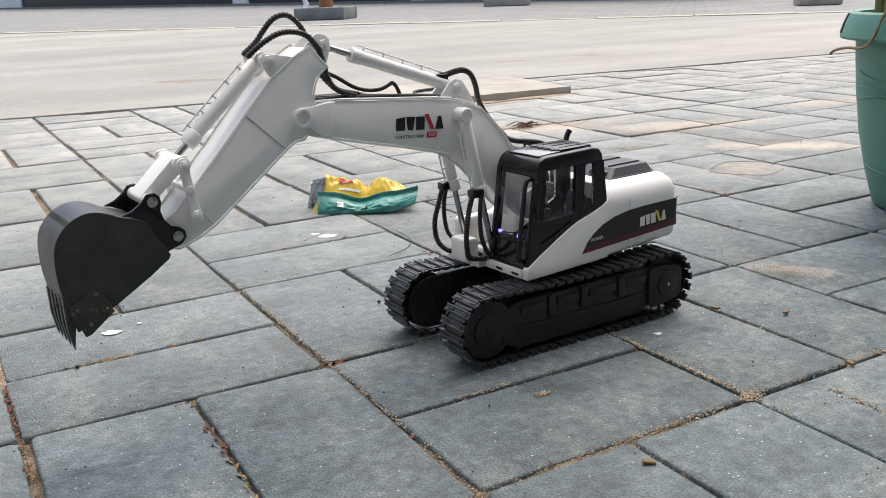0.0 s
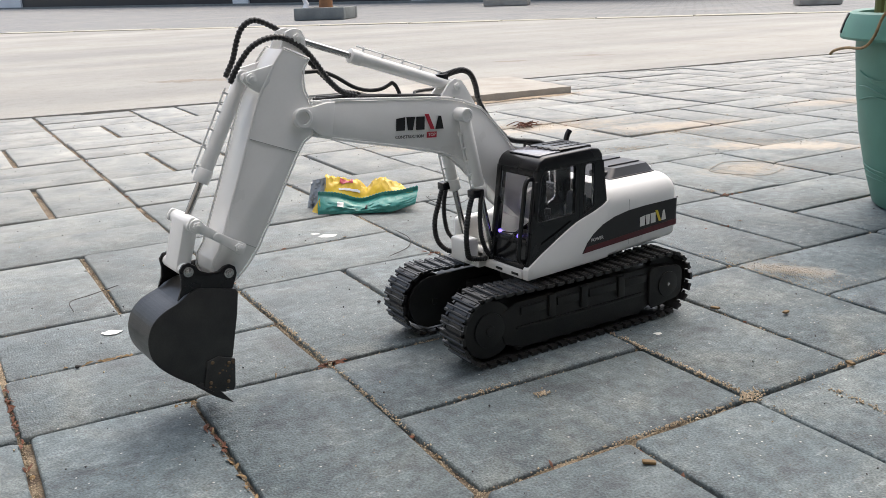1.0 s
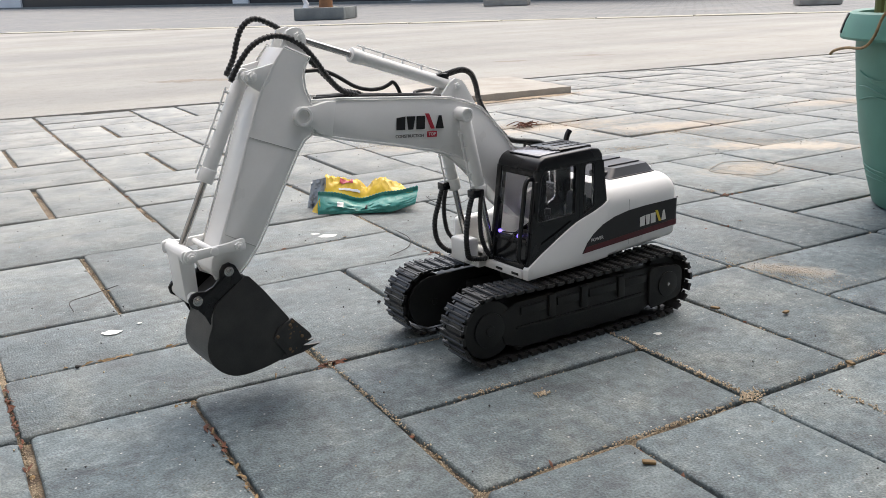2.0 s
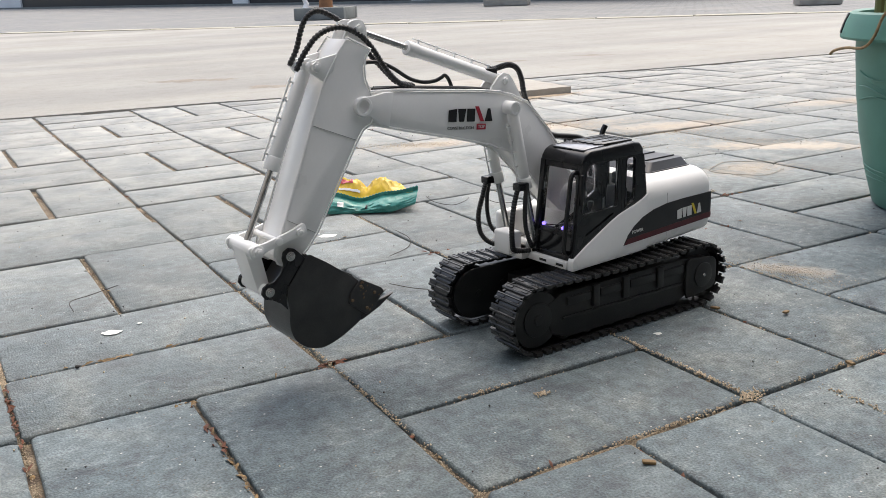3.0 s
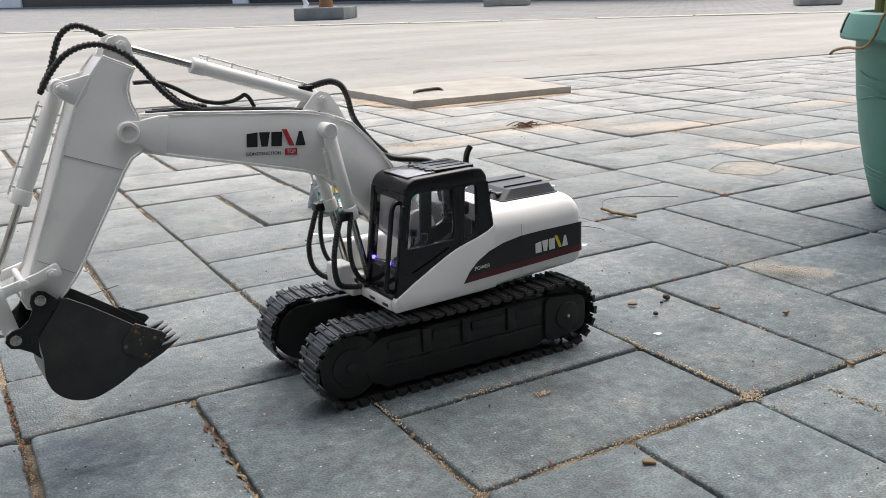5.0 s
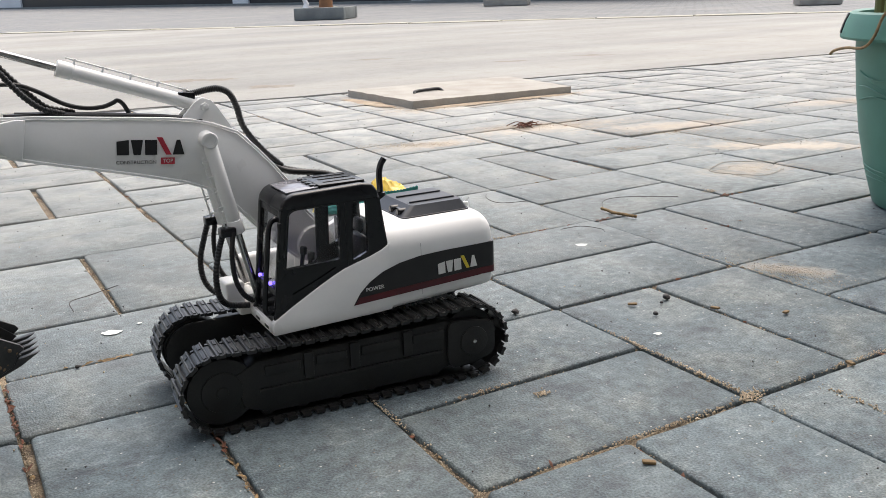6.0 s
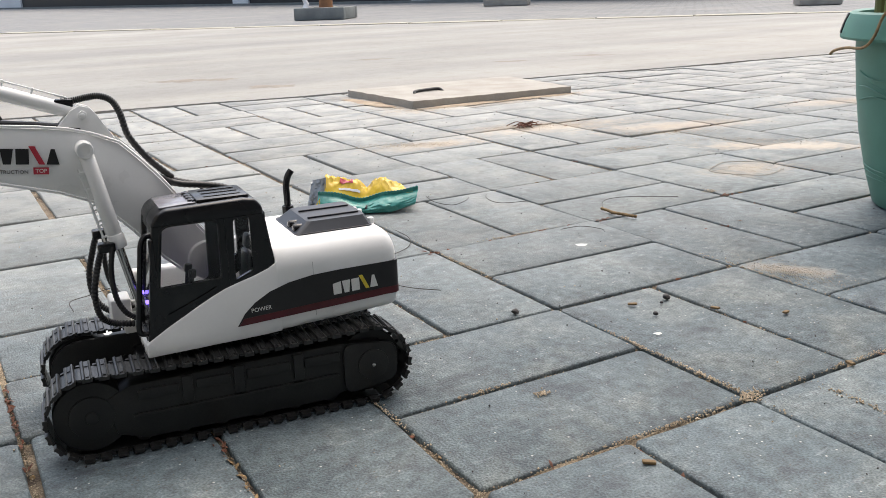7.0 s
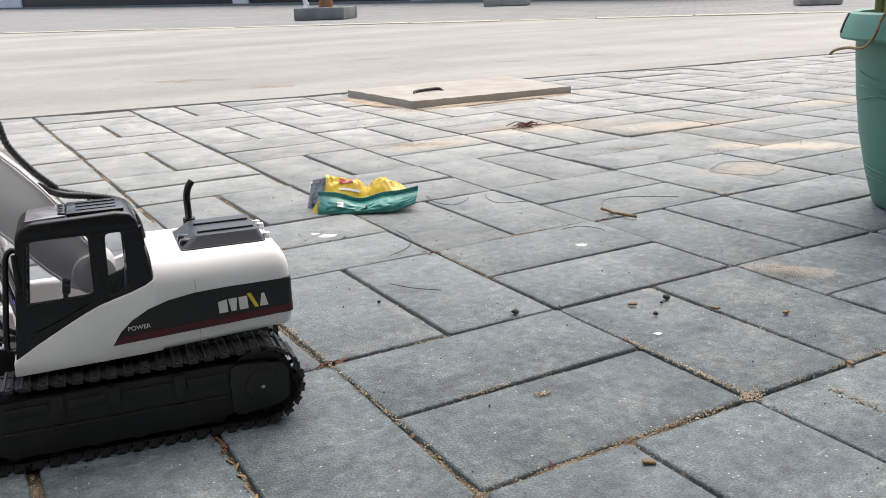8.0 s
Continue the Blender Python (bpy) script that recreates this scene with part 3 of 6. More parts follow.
def seam_z(u):
    """Height of the crimped seam along the bag."""
    return 0.033 - 0.013 * math.exp(-((u - 0.42) / 0.17) ** 2) - 0.004 * u + 0.012 * max(0.0, u - 0.75) ** 1.3 * 4


def crest_z(u):
    """Height of the yellow side's ridge along the bag."""
    return 0.062 - 0.030 * u + 0.012 * math.exp(-((u - 0.68) / 0.14) ** 2) - 0.012 * math.exp(-((u - 0.47) / 0.06) ** 2) - 0.020 * max(0.0, u - 0.85) * 4


def folds(u, v, seed, size):
    """Sharp creases of stiff foil."""
    p = Vector((u * 5.0, v * 3.0, seed))
    return size * (0.9 * noise.noise(p) - 1.5 * abs(noise.noise(p * 2.1)) + 0.5 * noise.noise(p * 4.7) + 0.45)


def foil_sheet(place, nu, nv, thick=0.0007):
    """A bent sheet over u and v from 0 to 1, with a little thickness."""
    bm = bmesh.new()
    top = [[Vector(place(i / nu, j / nv)) for i in range(nu + 1)] for j in range(nv + 1)]
    a = [[bm.verts.new((p.x, p.y, max(0.0012, p.z))) for p in row] for row in top]
    b = [[bm.verts.new((p.x, p.y + thick, max(0.0004, p.z - thick))) for p in row] for row in top]
    for j in range(nv):
        for i in range(nu):
            bm.faces.new((a[j][i], a[j][i + 1], a[j + 1][i + 1], a[j + 1][i]))
            bm.faces.new((b[j][i], b[j + 1][i], b[j + 1][i + 1], b[j][i + 1]))
    for j in range(nv):
        bm.faces.new((a[j][0], a[j + 1][0], b[j + 1][0], b[j][0]))
        bm.faces.new((a[j][nu], b[j][nu], b[j + 1][nu], a[j + 1][nu]))
    for i in range(nu):
        bm.faces.new((a[0][i], b[0][i], b[0][i + 1], a[0][i + 1]))
        bm.faces.new((a[nv][i], a[nv][i + 1], b[nv][i + 1], b[nv][i]))
    return bm


def teal_at(u, v):
    low = 0.014 * max(0.0, u - 0.72) / 0.28
    z = low + (seam_z(u) - low) * v
    full = max(0.0, math.sin(math.pi * v)) * max(0.0, math.sin(math.pi * (0.08 + 0.84 * u))) ** 0.6
    return ((u - 0.5) * 0.182 + 0.006 * u * v, -0.034 + 0.024 * v + 0.030 * max(0.0, u - 0.80) - 0.013 * full + folds(u, v * 0.7, 2.0, 0.0042) * full, z)


def yellow_at(u, v):
    s, c = seam_z(u) - 0.003, crest_z(u)
    z = s + (c - s) * math.sin(math.pi / 2 * min(1.0, v / 0.42)) if v < 0.42 else c * math.cos(math.pi / 2 * (v - 0.42) / 0.58)
    return ((u - 0.5) * 0.166 + 0.004, -0.011 + 0.078 * v, z + folds(u * 1.4, v, 6.0, 0.0055) * max(0.0, math.sin(math.pi * min(1.0, v * 1.05))))


def foil_at(u, v):
    z = v * (0.050 + 0.013 * u)
    return (-0.118 + 0.042 * u + 0.010 * v * (1 - u), 0.026 - 0.040 * u + 0.018 * v + folds(u, v, 9.0, 0.005), z)


part("pouch", foil_sheet(teal_at, 60, 18), BAGTEAL, bag, "teal front of the bag", smooth=22)
part("upper_side", foil_sheet(yellow_at, 64, 30), BAGYELLOW, bag, "creased yellow side of the bag", smooth=22)
part("foil_end", foil_sheet(foil_at, 14, 18), BAGFOIL, bag, "silver inside of the open end", smooth=22)
part("yellow_corner", foil_sheet(lambda u, v: (-0.104 + 0.018 * u, -0.012 - 0.022 * u + 0.008 * v, v * (0.004 + 0.026 * u)), 6, 6), BAGYELLOW, bag, "yellow lower corner")


def crimp(n):
    """A narrow zigzag strip that stands on the seam."""
    bm = bmesh.new()
    rows = [[], [], [], []]
    for i in range(n + 1):
        u = i / n
        x, y, z = teal_at(u, 1.0)
        tooth_ = 0.0018 if i % 2 else 0.0
        for k, (dy, dz) in enumerate(((-0.0006, -0.002), (-0.0022, 0.0055 + tooth_), (-0.0010, 0.0058 + tooth_), (0.0010, -0.002))):
            rows[k].append(bm.verts.new((x, y + dy, z + dz)))
    for k in range(4):
        p, q = rows[k], rows[(k + 1) % 4]
        for i in range(n):
            bm.faces.new((p[i], p[i + 1], q[i + 1], q[i]))
    bm.faces.new([r[0] for r in rows])
    bm.faces.new([r[n] for r in rows][::-1])
    return bm


part("crimped_seam", crimp(64), BAGTEAL, bag, "zigzag teal seam", smooth=0)


def print_on(place, u0, u1, v0, v1, material, lift=0.0012):
    """A printed bar that follows the foil."""
    def lifted(u, v):
        x, y, z = place(u0 + (u1 - u0) * u, v0 + (v1 - v0) * v)
        return x, y - lift, z + lift
    part("printed_bar", foil_sheet(lifted, 8, 4, 0.0003), material, bag)


print_on(yellow_at, 0.17, 0.32, 0.26, 0.36, RED)
print_on(yellow_at, 0.16, 0.40, 0.12, 0.16, PALE)
print_on(teal_at, 0.20, 0.26, 0.48, 0.72, PALE)
print_on(teal_at, 0.48, 0.50, 0.40, 0.70, INK)

# ---- toy excavator ----
# The thing's own space: x forward, y to its left, z up, origin on the ground under the slewing ring.
SWING_TURN = [(0.0, 3.2), (2.0, 3.2), (3.0, 2.9), (4.0, 2.7), (4.6, 2.6), (6.0, 2.5), (6.5, 2.0), (7.0, 1.4), (7.5, 0.9), (8.0, 0.8)]


def slewed(degrees):
    """Where the upper part's own space lies, slewed by so many degrees against the tracks."""
    return pose(0, 0, 0, 0, 0, degrees) @ Matrix.Translation((-0.0067, -0.0041, 0))


SWING = slewed(SWING_TURN[0][1])
excavator = thing("toy_excavator", "white and black remote-controlled toy excavator on rubber tracks", "toy excavator")

# -- undercarriage --
chassis = part("chassis", join(box(-0.085, 0.085, -0.042, 0.042, 0.026, 0.060, 0.004), box(-0.06, 0.06, -0.075, 0.075, 0.034, 0.055, 0.004),
                               rod((0, 0, 0.058), (0, 0, 0.072), 0.050, 40, None, 0.002)), DARK, excavator, "black undercarriage frame")
ring = [rod((0, 0, 0.070), (0, 0, 0.0835), 0.046, 48, None, 0.001)]
for k in range(36):
    a = math.tau * k / 36
    ring.append(rod((0.046 * math.cos(a), 0.046 * math.sin(a), 0.072), (0.046 * math.cos(a), 0.046 * math.sin(a), 0.081), 0.0025, 8))
part("slewing_ring", join(*ring), DARK, excavator, "toothed black slewing ring")

HALF, RAD, AXLE = 0.1335, 0.0385, 0.0415          # half the wheelbase, radius of the shoes' path, axle height
LOOP = 4 * HALF + math.tau * RAD


def on_loop(s):
    """Place and turn at length s round the track: along the top forwards, round the front, back along the ground."""
    s %= LOOP
    if s < 2 * HALF:
        f = s / (2 * HALF)
        return -HALF + s, AXLE + RAD - 0.0035 * math.sin(math.pi * f), 0.0
    s -= 2 * HALF
    if s < math.pi * RAD:
        a = s / RAD
        return HALF + RAD * math.sin(a), AXLE + RAD * math.cos(a), a
    s -= math.pi * RAD
    if s < 2 * HALF:
        return HALF - s, AXLE - RAD, math.pi
    a = math.pi + (s - 2 * HALF) / RAD
    return -HALF + RAD * math.sin(a), AXLE + RAD * math.cos(a), a


SHOES = 54
PITCH = LOOP / SHOES


def shoe_mesh():
    h = PITCH / 2
    body = box(-h * 1.02, h * 1.02, -0.0135, 0.0135, -0.0018, -0.0002)
    body = join(body, prism([(-h * 0.62, -0.0014), (h * 0.60, -0.0014), (h * 0.64, 0.0008), (h * 0.54, 0.0024), (h * 0.30, 0.0028), (h * 0.16, 0.0019), (-h * 0.36, 0.0019), (-h * 0.46, 0.0028), (-h * 0.62, 0.0024), (-h * 0.66, 0.0008)],
                            -0.0225, 0.0225))
    for y in (-0.0165, 0.0165):
        body = join(body, box(h * 0.55, h * 1.10, y - 0.0016, y + 0.0016, -0.0016, 0.0008))
    for y in (-0.013, 0.013):
        body = join(body, box(-h * 0.30, h * 0.12, y - 0.0050, y + 0.0050, 0.0020, 0.0027))
    return finish(body, "track_shoe", SHOE, 0)


SHOE_MESH = shoe_mesh()
track_shoes = []
for side in (1, -1):
    frame_outline = [(-HALF - 0.010, AXLE + 0.022), (-HALF + 0.035, AXLE + 0.026), (HALF - 0.035, AXLE + 0.024), (HALF - 0.01, AXLE + 0.012),
                     (HALF - 0.02, AXLE - 0.022), (HALF - 0.045, AXLE - 0.031), (-HALF + 0.045, AXLE - 0.031), (-HALF + 0.02, AXLE - 0.022)]
    tf = part("track_frame", prism(frame_outline, side * 0.046, side * 0.078, 0.002), DARK, excavator, "black moulded track frame")
    ya, yb = side * 0.0775, side * 0.0805
    inner = [(side_ * HALF + 0.0315 * math.sin(a), AXLE + 0.0315 * math.cos(a)) for side_, a0 in ((1, 0.0), (-1, math.pi)) for a in (a0 + math.pi * k / 14 for k in range(15))]
    part("inner_cover", join(prism(inner, min(side * 0.0410, side * 0.0455), max(side * 0.0410, side * 0.0455), 0.001), pin(HALF - 0.004, AXLE, min(side * 0.0395, side * 0.0412), max(side * 0.0395, side * 0.0412), 0.0042, 14),
                             pin(HALF - 0.040, AXLE + 0.006, min(side * 0.0395, side * 0.0412), max(side * 0.0395, side * 0.0412), 0.0036, 14)), DARK, excavator, "black inner track cover")
    for x0, x1, z0, z1 in ((-0.100, -0.064, 0.050, 0.060), (-0.050, -0.008, 0.050, 0.060), (0.008, 0.040, 0.050, 0.060), (0.056, 0.092, 0.050, 0.060), (-0.098, 0.098, 0.034, 0.037)):
        part("side_panel", box(x0, x1, min(ya, yb), max(ya, yb), z0, z1, 0.001), DARK, tf)
    for x in (-0.058, 0.0, 0.048):
        part("bracket", box(x - 0.005, x + 0.005, min(ya, side * 0.082), max(ya, side * 0.082), 0.040, 0.066, 0.001), DARK, tf)
    for k in range(6):
        x = -0.09 + 0.036 * k
        part("track_roller", join(pin(x, 0.0155, side * 0.052, side * 0.0745, 0.0085, 18), pin(x, 0.0155, side * 0.0745, side * 0.0765, 0.004, 12)), DARK, excavator, "small black track roller")
    part("idler", join(pin(HALF, AXLE, side * 0.050, side * 0.0765, 0.033, 36), pin(HALF, AXLE, side * 0.0765, side * 0.0785, 0.020, 30), pin(HALF, AXLE, side * 0.0785, side * 0.0800, 0.006, 16)), DARK, excavator,
         "round black idler wheel")
    hub = part("drive_cover", join(prism(rounded([(-HALF - 0.026, AXLE - 0.020), (-HALF + 0.030, AXLE - 0.028), (-HALF + 0.030, AXLE + 0.026), (-HALF - 0.026, AXLE + 0.020)], 0.012), side * 0.078, side * 0.082, 0.001),
                                   pin(-HALF, AXLE, side * 0.082, side * 0.084, 0.016, 28)), DARK, excavator, "black drive cover")
    part("screw", join(pin(-HALF, AXLE, side * 0.0838, side * 0.0855, 0.0022, 14), pin(-HALF - 0.006, AXLE + 0.014, side * 0.0818, side * 0.083, 0.0012, 10)), CHROME, hub, "bright steel screw")
    teeth = [pin(-HALF, AXLE, side * 0.056, side * 0.070, 0.0325, 36)]
    for k in range(18):
        a = math.tau * k / 18
        c, s = math.cos(a), math.sin(a)
        teeth.append(rod((-HALF + 0.031 * c, side * 0.063, AXLE + 0.031 * s), (-HALF + 0.0365 * c, side * 0.063, AXLE + 0.0365 * s), 0.0030, 8, 0.0016))
    part("sprocket", join(*teeth), DARK, excavator, "toothed black drive sprocket")
    for k in range(SHOES):
        ob = new("track_shoe", SHOE_MESH)
        ob.parent = excavator
        x, z, a = on_loop(k * PITCH)
        ob.matrix_basis = pose(x, side * 0.0625, z) @ Matrix.Rotation(a, 4, "Y")
        track_shoes.append((ob, side, k * PITCH))

# -- upper body --


def hood():
    """Rings of a rounded outline, drawn in towards the top and a little at the bottom."""
    bm = bmesh.new()
    rings, top_r, low_r, z0, z1 = [], 0.026, 0.006, 0.087, 0.1730
    levels = [(low_r * (1 - math.sin(a)), z0 + low_r * (1 - math.cos(a))) for a in (0.0, 0.5, 1.0, math.pi / 2)]
    levels += [(0.0, 0.115), (0.0, 0.14)] + [(top_r * (1 - math.cos(a)), z1 - top_r * (1 - math.sin(a))) for a in (k * math.pi / 16 for k in range(9))]
    for d, z in levels:
        r = max(0.004, 0.016 - d * 0.4)
        pts = rounded([(-0.1655 + d * 0.7, -0.071 + d), (-0.0395, -0.071 + d), (-0.0395, 0.071 - d), (-0.1655 + d * 0.7, 0.071 - d)], [r, 0, 0, r], 7)
        rings.append([bm.verts.new((x, y, z + (0.0065 * max(0.0, -0.0395 - x) / 0.126 if z < 0.1 else 0))) for x, y in pts])
    for a, b in zip(rings, rings[1:]):
        for k in range(len(a)):
            j = (k + 1) % len(a)
            bm.faces.new((a[k], a[j], b[j], b[k]))
    bm.faces.new(rings[0][::-1])
    bm.faces.new(rings[-1])
    return bm


upper = part("upper_body", hood(), WHITE, excavator, "white engine housing", m=SWING)
flank = [(0.0865, 0.0845), (0.0860, 0.0965), (0.0835, 0.0995), (0.0740, 0.1052), (0.0648, 0.1108), (0.0500, 0.1188), (0.0376, 0.1256), (0.0220, 0.1335), (0.0100, 0.1389), (-0.0040, 0.1432), (-0.0175, 0.1468),
         (-0.0317, 0.1520), (-0.0385, 0.1560), (-0.0405, 0.1585), (-0.0405, 0.0875), (-0.02, 0.0865)]
part("side_panel", prism(flank, 0.062, 0.0712, 0.0015), WHITE, upper, "white curved side panel")
part("side_panel", prism(flank, -0.0712, -0.062, 0.0015), WHITE, upper, "white curved side panel")
part("floor_plate", box(-0.032, 0.0872, -0.0612, 0.0612, 0.0843, 0.0945, 0.002), WHITE, upper, "white floor plate")
for y in (0.022, 0.050):
    part("step_slot", box(0.0868, 0.0876, y - 0.006, y + 0.006, 0.0875, 0.0905, 0.0008), DARK, upper, "dark slot in the front edge")
part("deck_tank", box(0.016, 0.084, -0.0705, -0.0572, 0.0945, 0.133, 0.005, 3), WHITE, upper, "white side tank")
for y in (-0.0585, -0.0545, -0.0505, -0.0465):
    part("step_tread", box(0.0705, 0.0860, y - 0.0009, y + 0.0009, 0.0943, 0.0956, 0.0004), WHITE, upper)
part("deck_back", box(-0.031, -0.027, -0.046, 0.005, 0.0945, 0.165, 0.001), BLACK, upper)
part("panel_gap", box(-0.0754, -0.0750, -0.0711, 0.0711, 0.097, 0.1520, 0.0), SEAM, upper, "fine seam between panels")

swoosh = [(0.0025, 0.0995), (-0.0055, 0.1115), (-0.016, 0.1208), (-0.031, 0.1293), (-0.050, 0.1353), (-0.074, 0.1390), (-0.103, 0.1402), (-0.1455, 0.1405), (-0.1455, 0.1060)]
band = slab(rounded([(-0.1659, -0.0714), (-0.1450, -0.0714), (-0.1450, 0.0714), (-0.1659, 0.0714)], [0.0163, 0, 0, 0.0163], 7), 0.1062, 0.1405)
decal = part("decal_panel", join(prism(swoosh, 0.0712, 0.0716), band), INK, upper, "black swoosh panel")
part("stripe", prism([(0.0012, 0.0999), (-0.004, 0.1065), (-0.1455, 0.1135), (-0.1455, 0.1064)], 0.07162, 0.0720), MAROON, decal, "dark red stripe")
part("stripe", slab(rounded([(-0.1662, -0.07175), (-0.1450, -0.07175), (-0.1450, 0.07175), (-0.1662, 0.07175)], [0.0165, 0, 0, 0.0165], 7), 0.1065, 0.1137), MAROON, decal, "dark red stripe")
SIDEWAYS = pose(0, 0, 0, 90, 0, 180)             # letters read from the left-hand side
lettering("POWER", 0.0058, PALE, "lettering", decal, pose(-0.0215, 0.0718, 0.1135) @ pose(0, 0, 0, 0, 2, 0) @ SIDEWAYS, "white raised word POWER")


def mark(material, accent, height, width):
    """A trade mark as five plain slanted blocks."""
    bms, acc = [], None
    w = width / 5
    for k in range(5):
        x0, x1 = -width / 2 + k * w + w * 0.07, -width / 2 + (k + 1) * w - w * 0.07
        q = height / 2
        if k == 3:
            acc = prism([(x0 - w * 0.15, q * 1.35), (x0 + w * 0.25, q * 1.35), (x1 + w * 0.05, -q), (x1 - w * 0.35, -q)], -0.0003, 0.0003)
            continue
        lean = (0.0, 0.18, 0.06, 0.0, 0.30)[k] * w
        bms.append(prism([(x0 + (lean if k == 1 else 0), -q), (x1 - (lean if k == 1 else 0), -q), (x1 - (lean if k == 4 else 0), q), (x0 + lean * (k == 4), q * (0.8 if k == 0 else 1))], -0.0003, 0.0003))
    return join(*bms), acc


FLIP = pose(0, 0, 0, 0, 0, 180)
mk, ac = mark(PALE, YELLOW, 0.0125, 0.048)
part("trade_mark", mk, PALE, decal, "white block-shaped mark", m=pose(-0.1174, 0.0718, 0.1222, 0, 2, 0) @ FLIP)
part("trade_mark_accent", ac, YELLOW, decal, "yellow slash of the mark", m=pose(-0.1174, 0.0719, 0.1222, 0, 2, 0) @ FLIP)

# engine cover and exhaust on the hood
cover_bm = bmesh.new()
lo = rounded([(-0.149, -0.036), (-0.068, -0.036), (-0.068, 0.046), (-0.149, 0.046)], 0.006, 3)
hi = rounded([(-0.144, -0.030), (-0.083, -0.030), (-0.083, 0.037), (-0.144, 0.037)], 0.006, 3)
va, vb = [cover_bm.verts.new((x, y, 0.1710)) for x, y in lo], [cover_bm.verts.new((x, y, 0.1740)) for x, y in lo]
vc, vd = [cover_bm.verts.new((x * 0.98 - 0.0022, y * 0.93 + 0.001, 0.1740)) for x, y in lo], [cover_bm.verts.new((x, y, 0.1835)) for x, y in hi]
for p_, q_ in ((va, vb), (vb, vc), (vc, vd)):
    for k in range(len(lo)):
        j = (k + 1) % len(lo)
        cover_bm.faces.new((p_[k], p_[j], q_[j], q_[k]))
cover_bm.faces.new(vd)
cover_bm.faces.new(va[::-1])
engine_cover = part("engine_cover", cover_bm, GREYBOX, upper, "dark grey engine cover", smooth=25)
for y in (-0.008, 0.024):
    part("rib", box(-0.141, -0.087, y - 0.0012, y + 0.0012, 0.183, 0.1852, 0.0006), GREYBOX, engine_cover)
part("vent", box(-0.083, -0.074, 0.004, 0.034, 0.1755, 0.1795, 0.001), BLACK, engine_cover)
part("cover_rim", box(-0.1515, -0.0655, -0.0385, 0.0485, 0.1700, 0.1722, 0.0008), GREYBOX, engine_cover)
for y in (0.012, 0.030):
    part("intake", join(rod((-0.0795, y, 0.1765), (-0.0700, y, 0.1765), 0.0046, 18, None, 0.0006), rod((-0.0702, y, 0.1765), (-0.0692, y, 0.1765), 0.0030, 14)), BLACK, engine_cover, "round dark intake")
for k in range(7):
    part("louvre", box(-0.0640 + 0.0036 * k, -0.0622 + 0.0036 * k, -0.030, 0.045, 0.1724, 0.1735, 0.0004), WHITE, upper)
for x, y in ((-0.152, -0.022), (-0.1535, -0.010), (-0.152, 0.030)):
    part("cap", rod((x, y, 0.1700), (x, y, 0.1775), 0.0036, 14, None, 0.001), WHITE, upper)
part("exhaust_pipe", join(tube([(-0.088, -0.053, 0.168), (-0.088, -0.053, 0.188), (-0.088, -0.053, 0.203), (-0.0905, -0.053, 0.213), (-0.095, -0.053, 0.2195)], 0.0036, 20, 14),
                          rod((-0.088, -0.053, 0.164), (-0.088, -0.053, 0.1815), 0.0062, 18, None, 0.001)), BLACK, upper, "black bent exhaust pipe")

# -- cab --
Y0, Y1 = 0.000, 0.0690
roof_line = [(0.0705, 0.2040), (0.0692, 0.2105), (0.0640, 0.2172), (0.0560, 0.2205), (-0.0147, 0.2222), (-0.0260, 0.2205), (-0.0318, 0.2130), (-0.0328, 0.2040)]
cab = part("cab_roof", join(prism(roof_line, Y0, Y1, 0.0035, 3), box(-0.022, 0.026, Y0 + 0.010, Y1 - 0.010, 0.2205, 0.2240, 0.001)), BLACK, excavator, "glossy black cab roof", m=SWING)
part("roof_window", box(-0.0165, 0.0165, Y0 + 0.009, Y1 - 0.009, -0.0008, 0.0008, 0.0006), SKYPANE, cab, "clear roof pane with its sky reflection painted pale", m=pose(0.0435, 0, 0.2212, 0, 2.6, 0))
part("roof_hinge", rod((0.0285, Y0 + 0.012, 0.2228), (0.0285, Y1 - 0.012, 0.2228), 0.0014, 10), BLACK, cab)
for y in (0.018, 0.030, 0.040, 0.051):
    part("hinge_knuckle", box(0.0265, 0.0330, y - 0.003, y + 0.003, 0.2215, 0.2243, 0.0008), BLACK, cab)
for y in (0.020, 0.0345, 0.049):
    part("roof_rib", box(-0.016, 0.018, y - 0.0012, y + 0.0012, 0.2238, 0.2248, 0.0004), BLACK, cab)


def holed(outer, holes, y0, y1):
    """A plate with openings, drawn out from y0 to y1."""
    bm = bmesh.new()
    edges = []
    for loop in (outer, *holes):
        vs = [bm.verts.new((x, y0, z)) for x, z in loop]
        edges += [bm.edges.new((a, b)) for a, b in zip(vs, vs[1:] + vs[:1])]
    bmesh.ops.triangle_fill(bm, use_beauty=True, use_dissolve=False, edges=edges, normal=(0, 1, 0))
    out = bmesh.ops.extrude_face_region(bm, geom=bm.faces[:])
    bmesh.ops.translate(bm, vec=(0, y1 - y0, 0), verts=[g for g in out["geom"] if isinstance(g, bmesh.types.BMVert)])
    return bm


door_line = [(0.0850, 0.0948), (0.0832, 0.1000), (0.0692, 0.2060), (-0.0325, 0.2060), (-0.0386, 0.1600), (-0.0386, 0.1450), (0.0300, 0.1100), (0.0600, 0.0948)]
wide_pane = rounded([(0.0702, 0.1487), (0.0622, 0.2050), (0.0112, 0.2052), (0.0127, 0.1500)], [0.004, 0.010, 0.005, 0.003], 4)
narrow_pane = rounded([(-0.0006, 0.1455), (-0.0031, 0.2045), (-0.0180, 0.2045), (-0.0178, 0.1530)], [0.003, 0.004, 0.004, 0.003], 3)
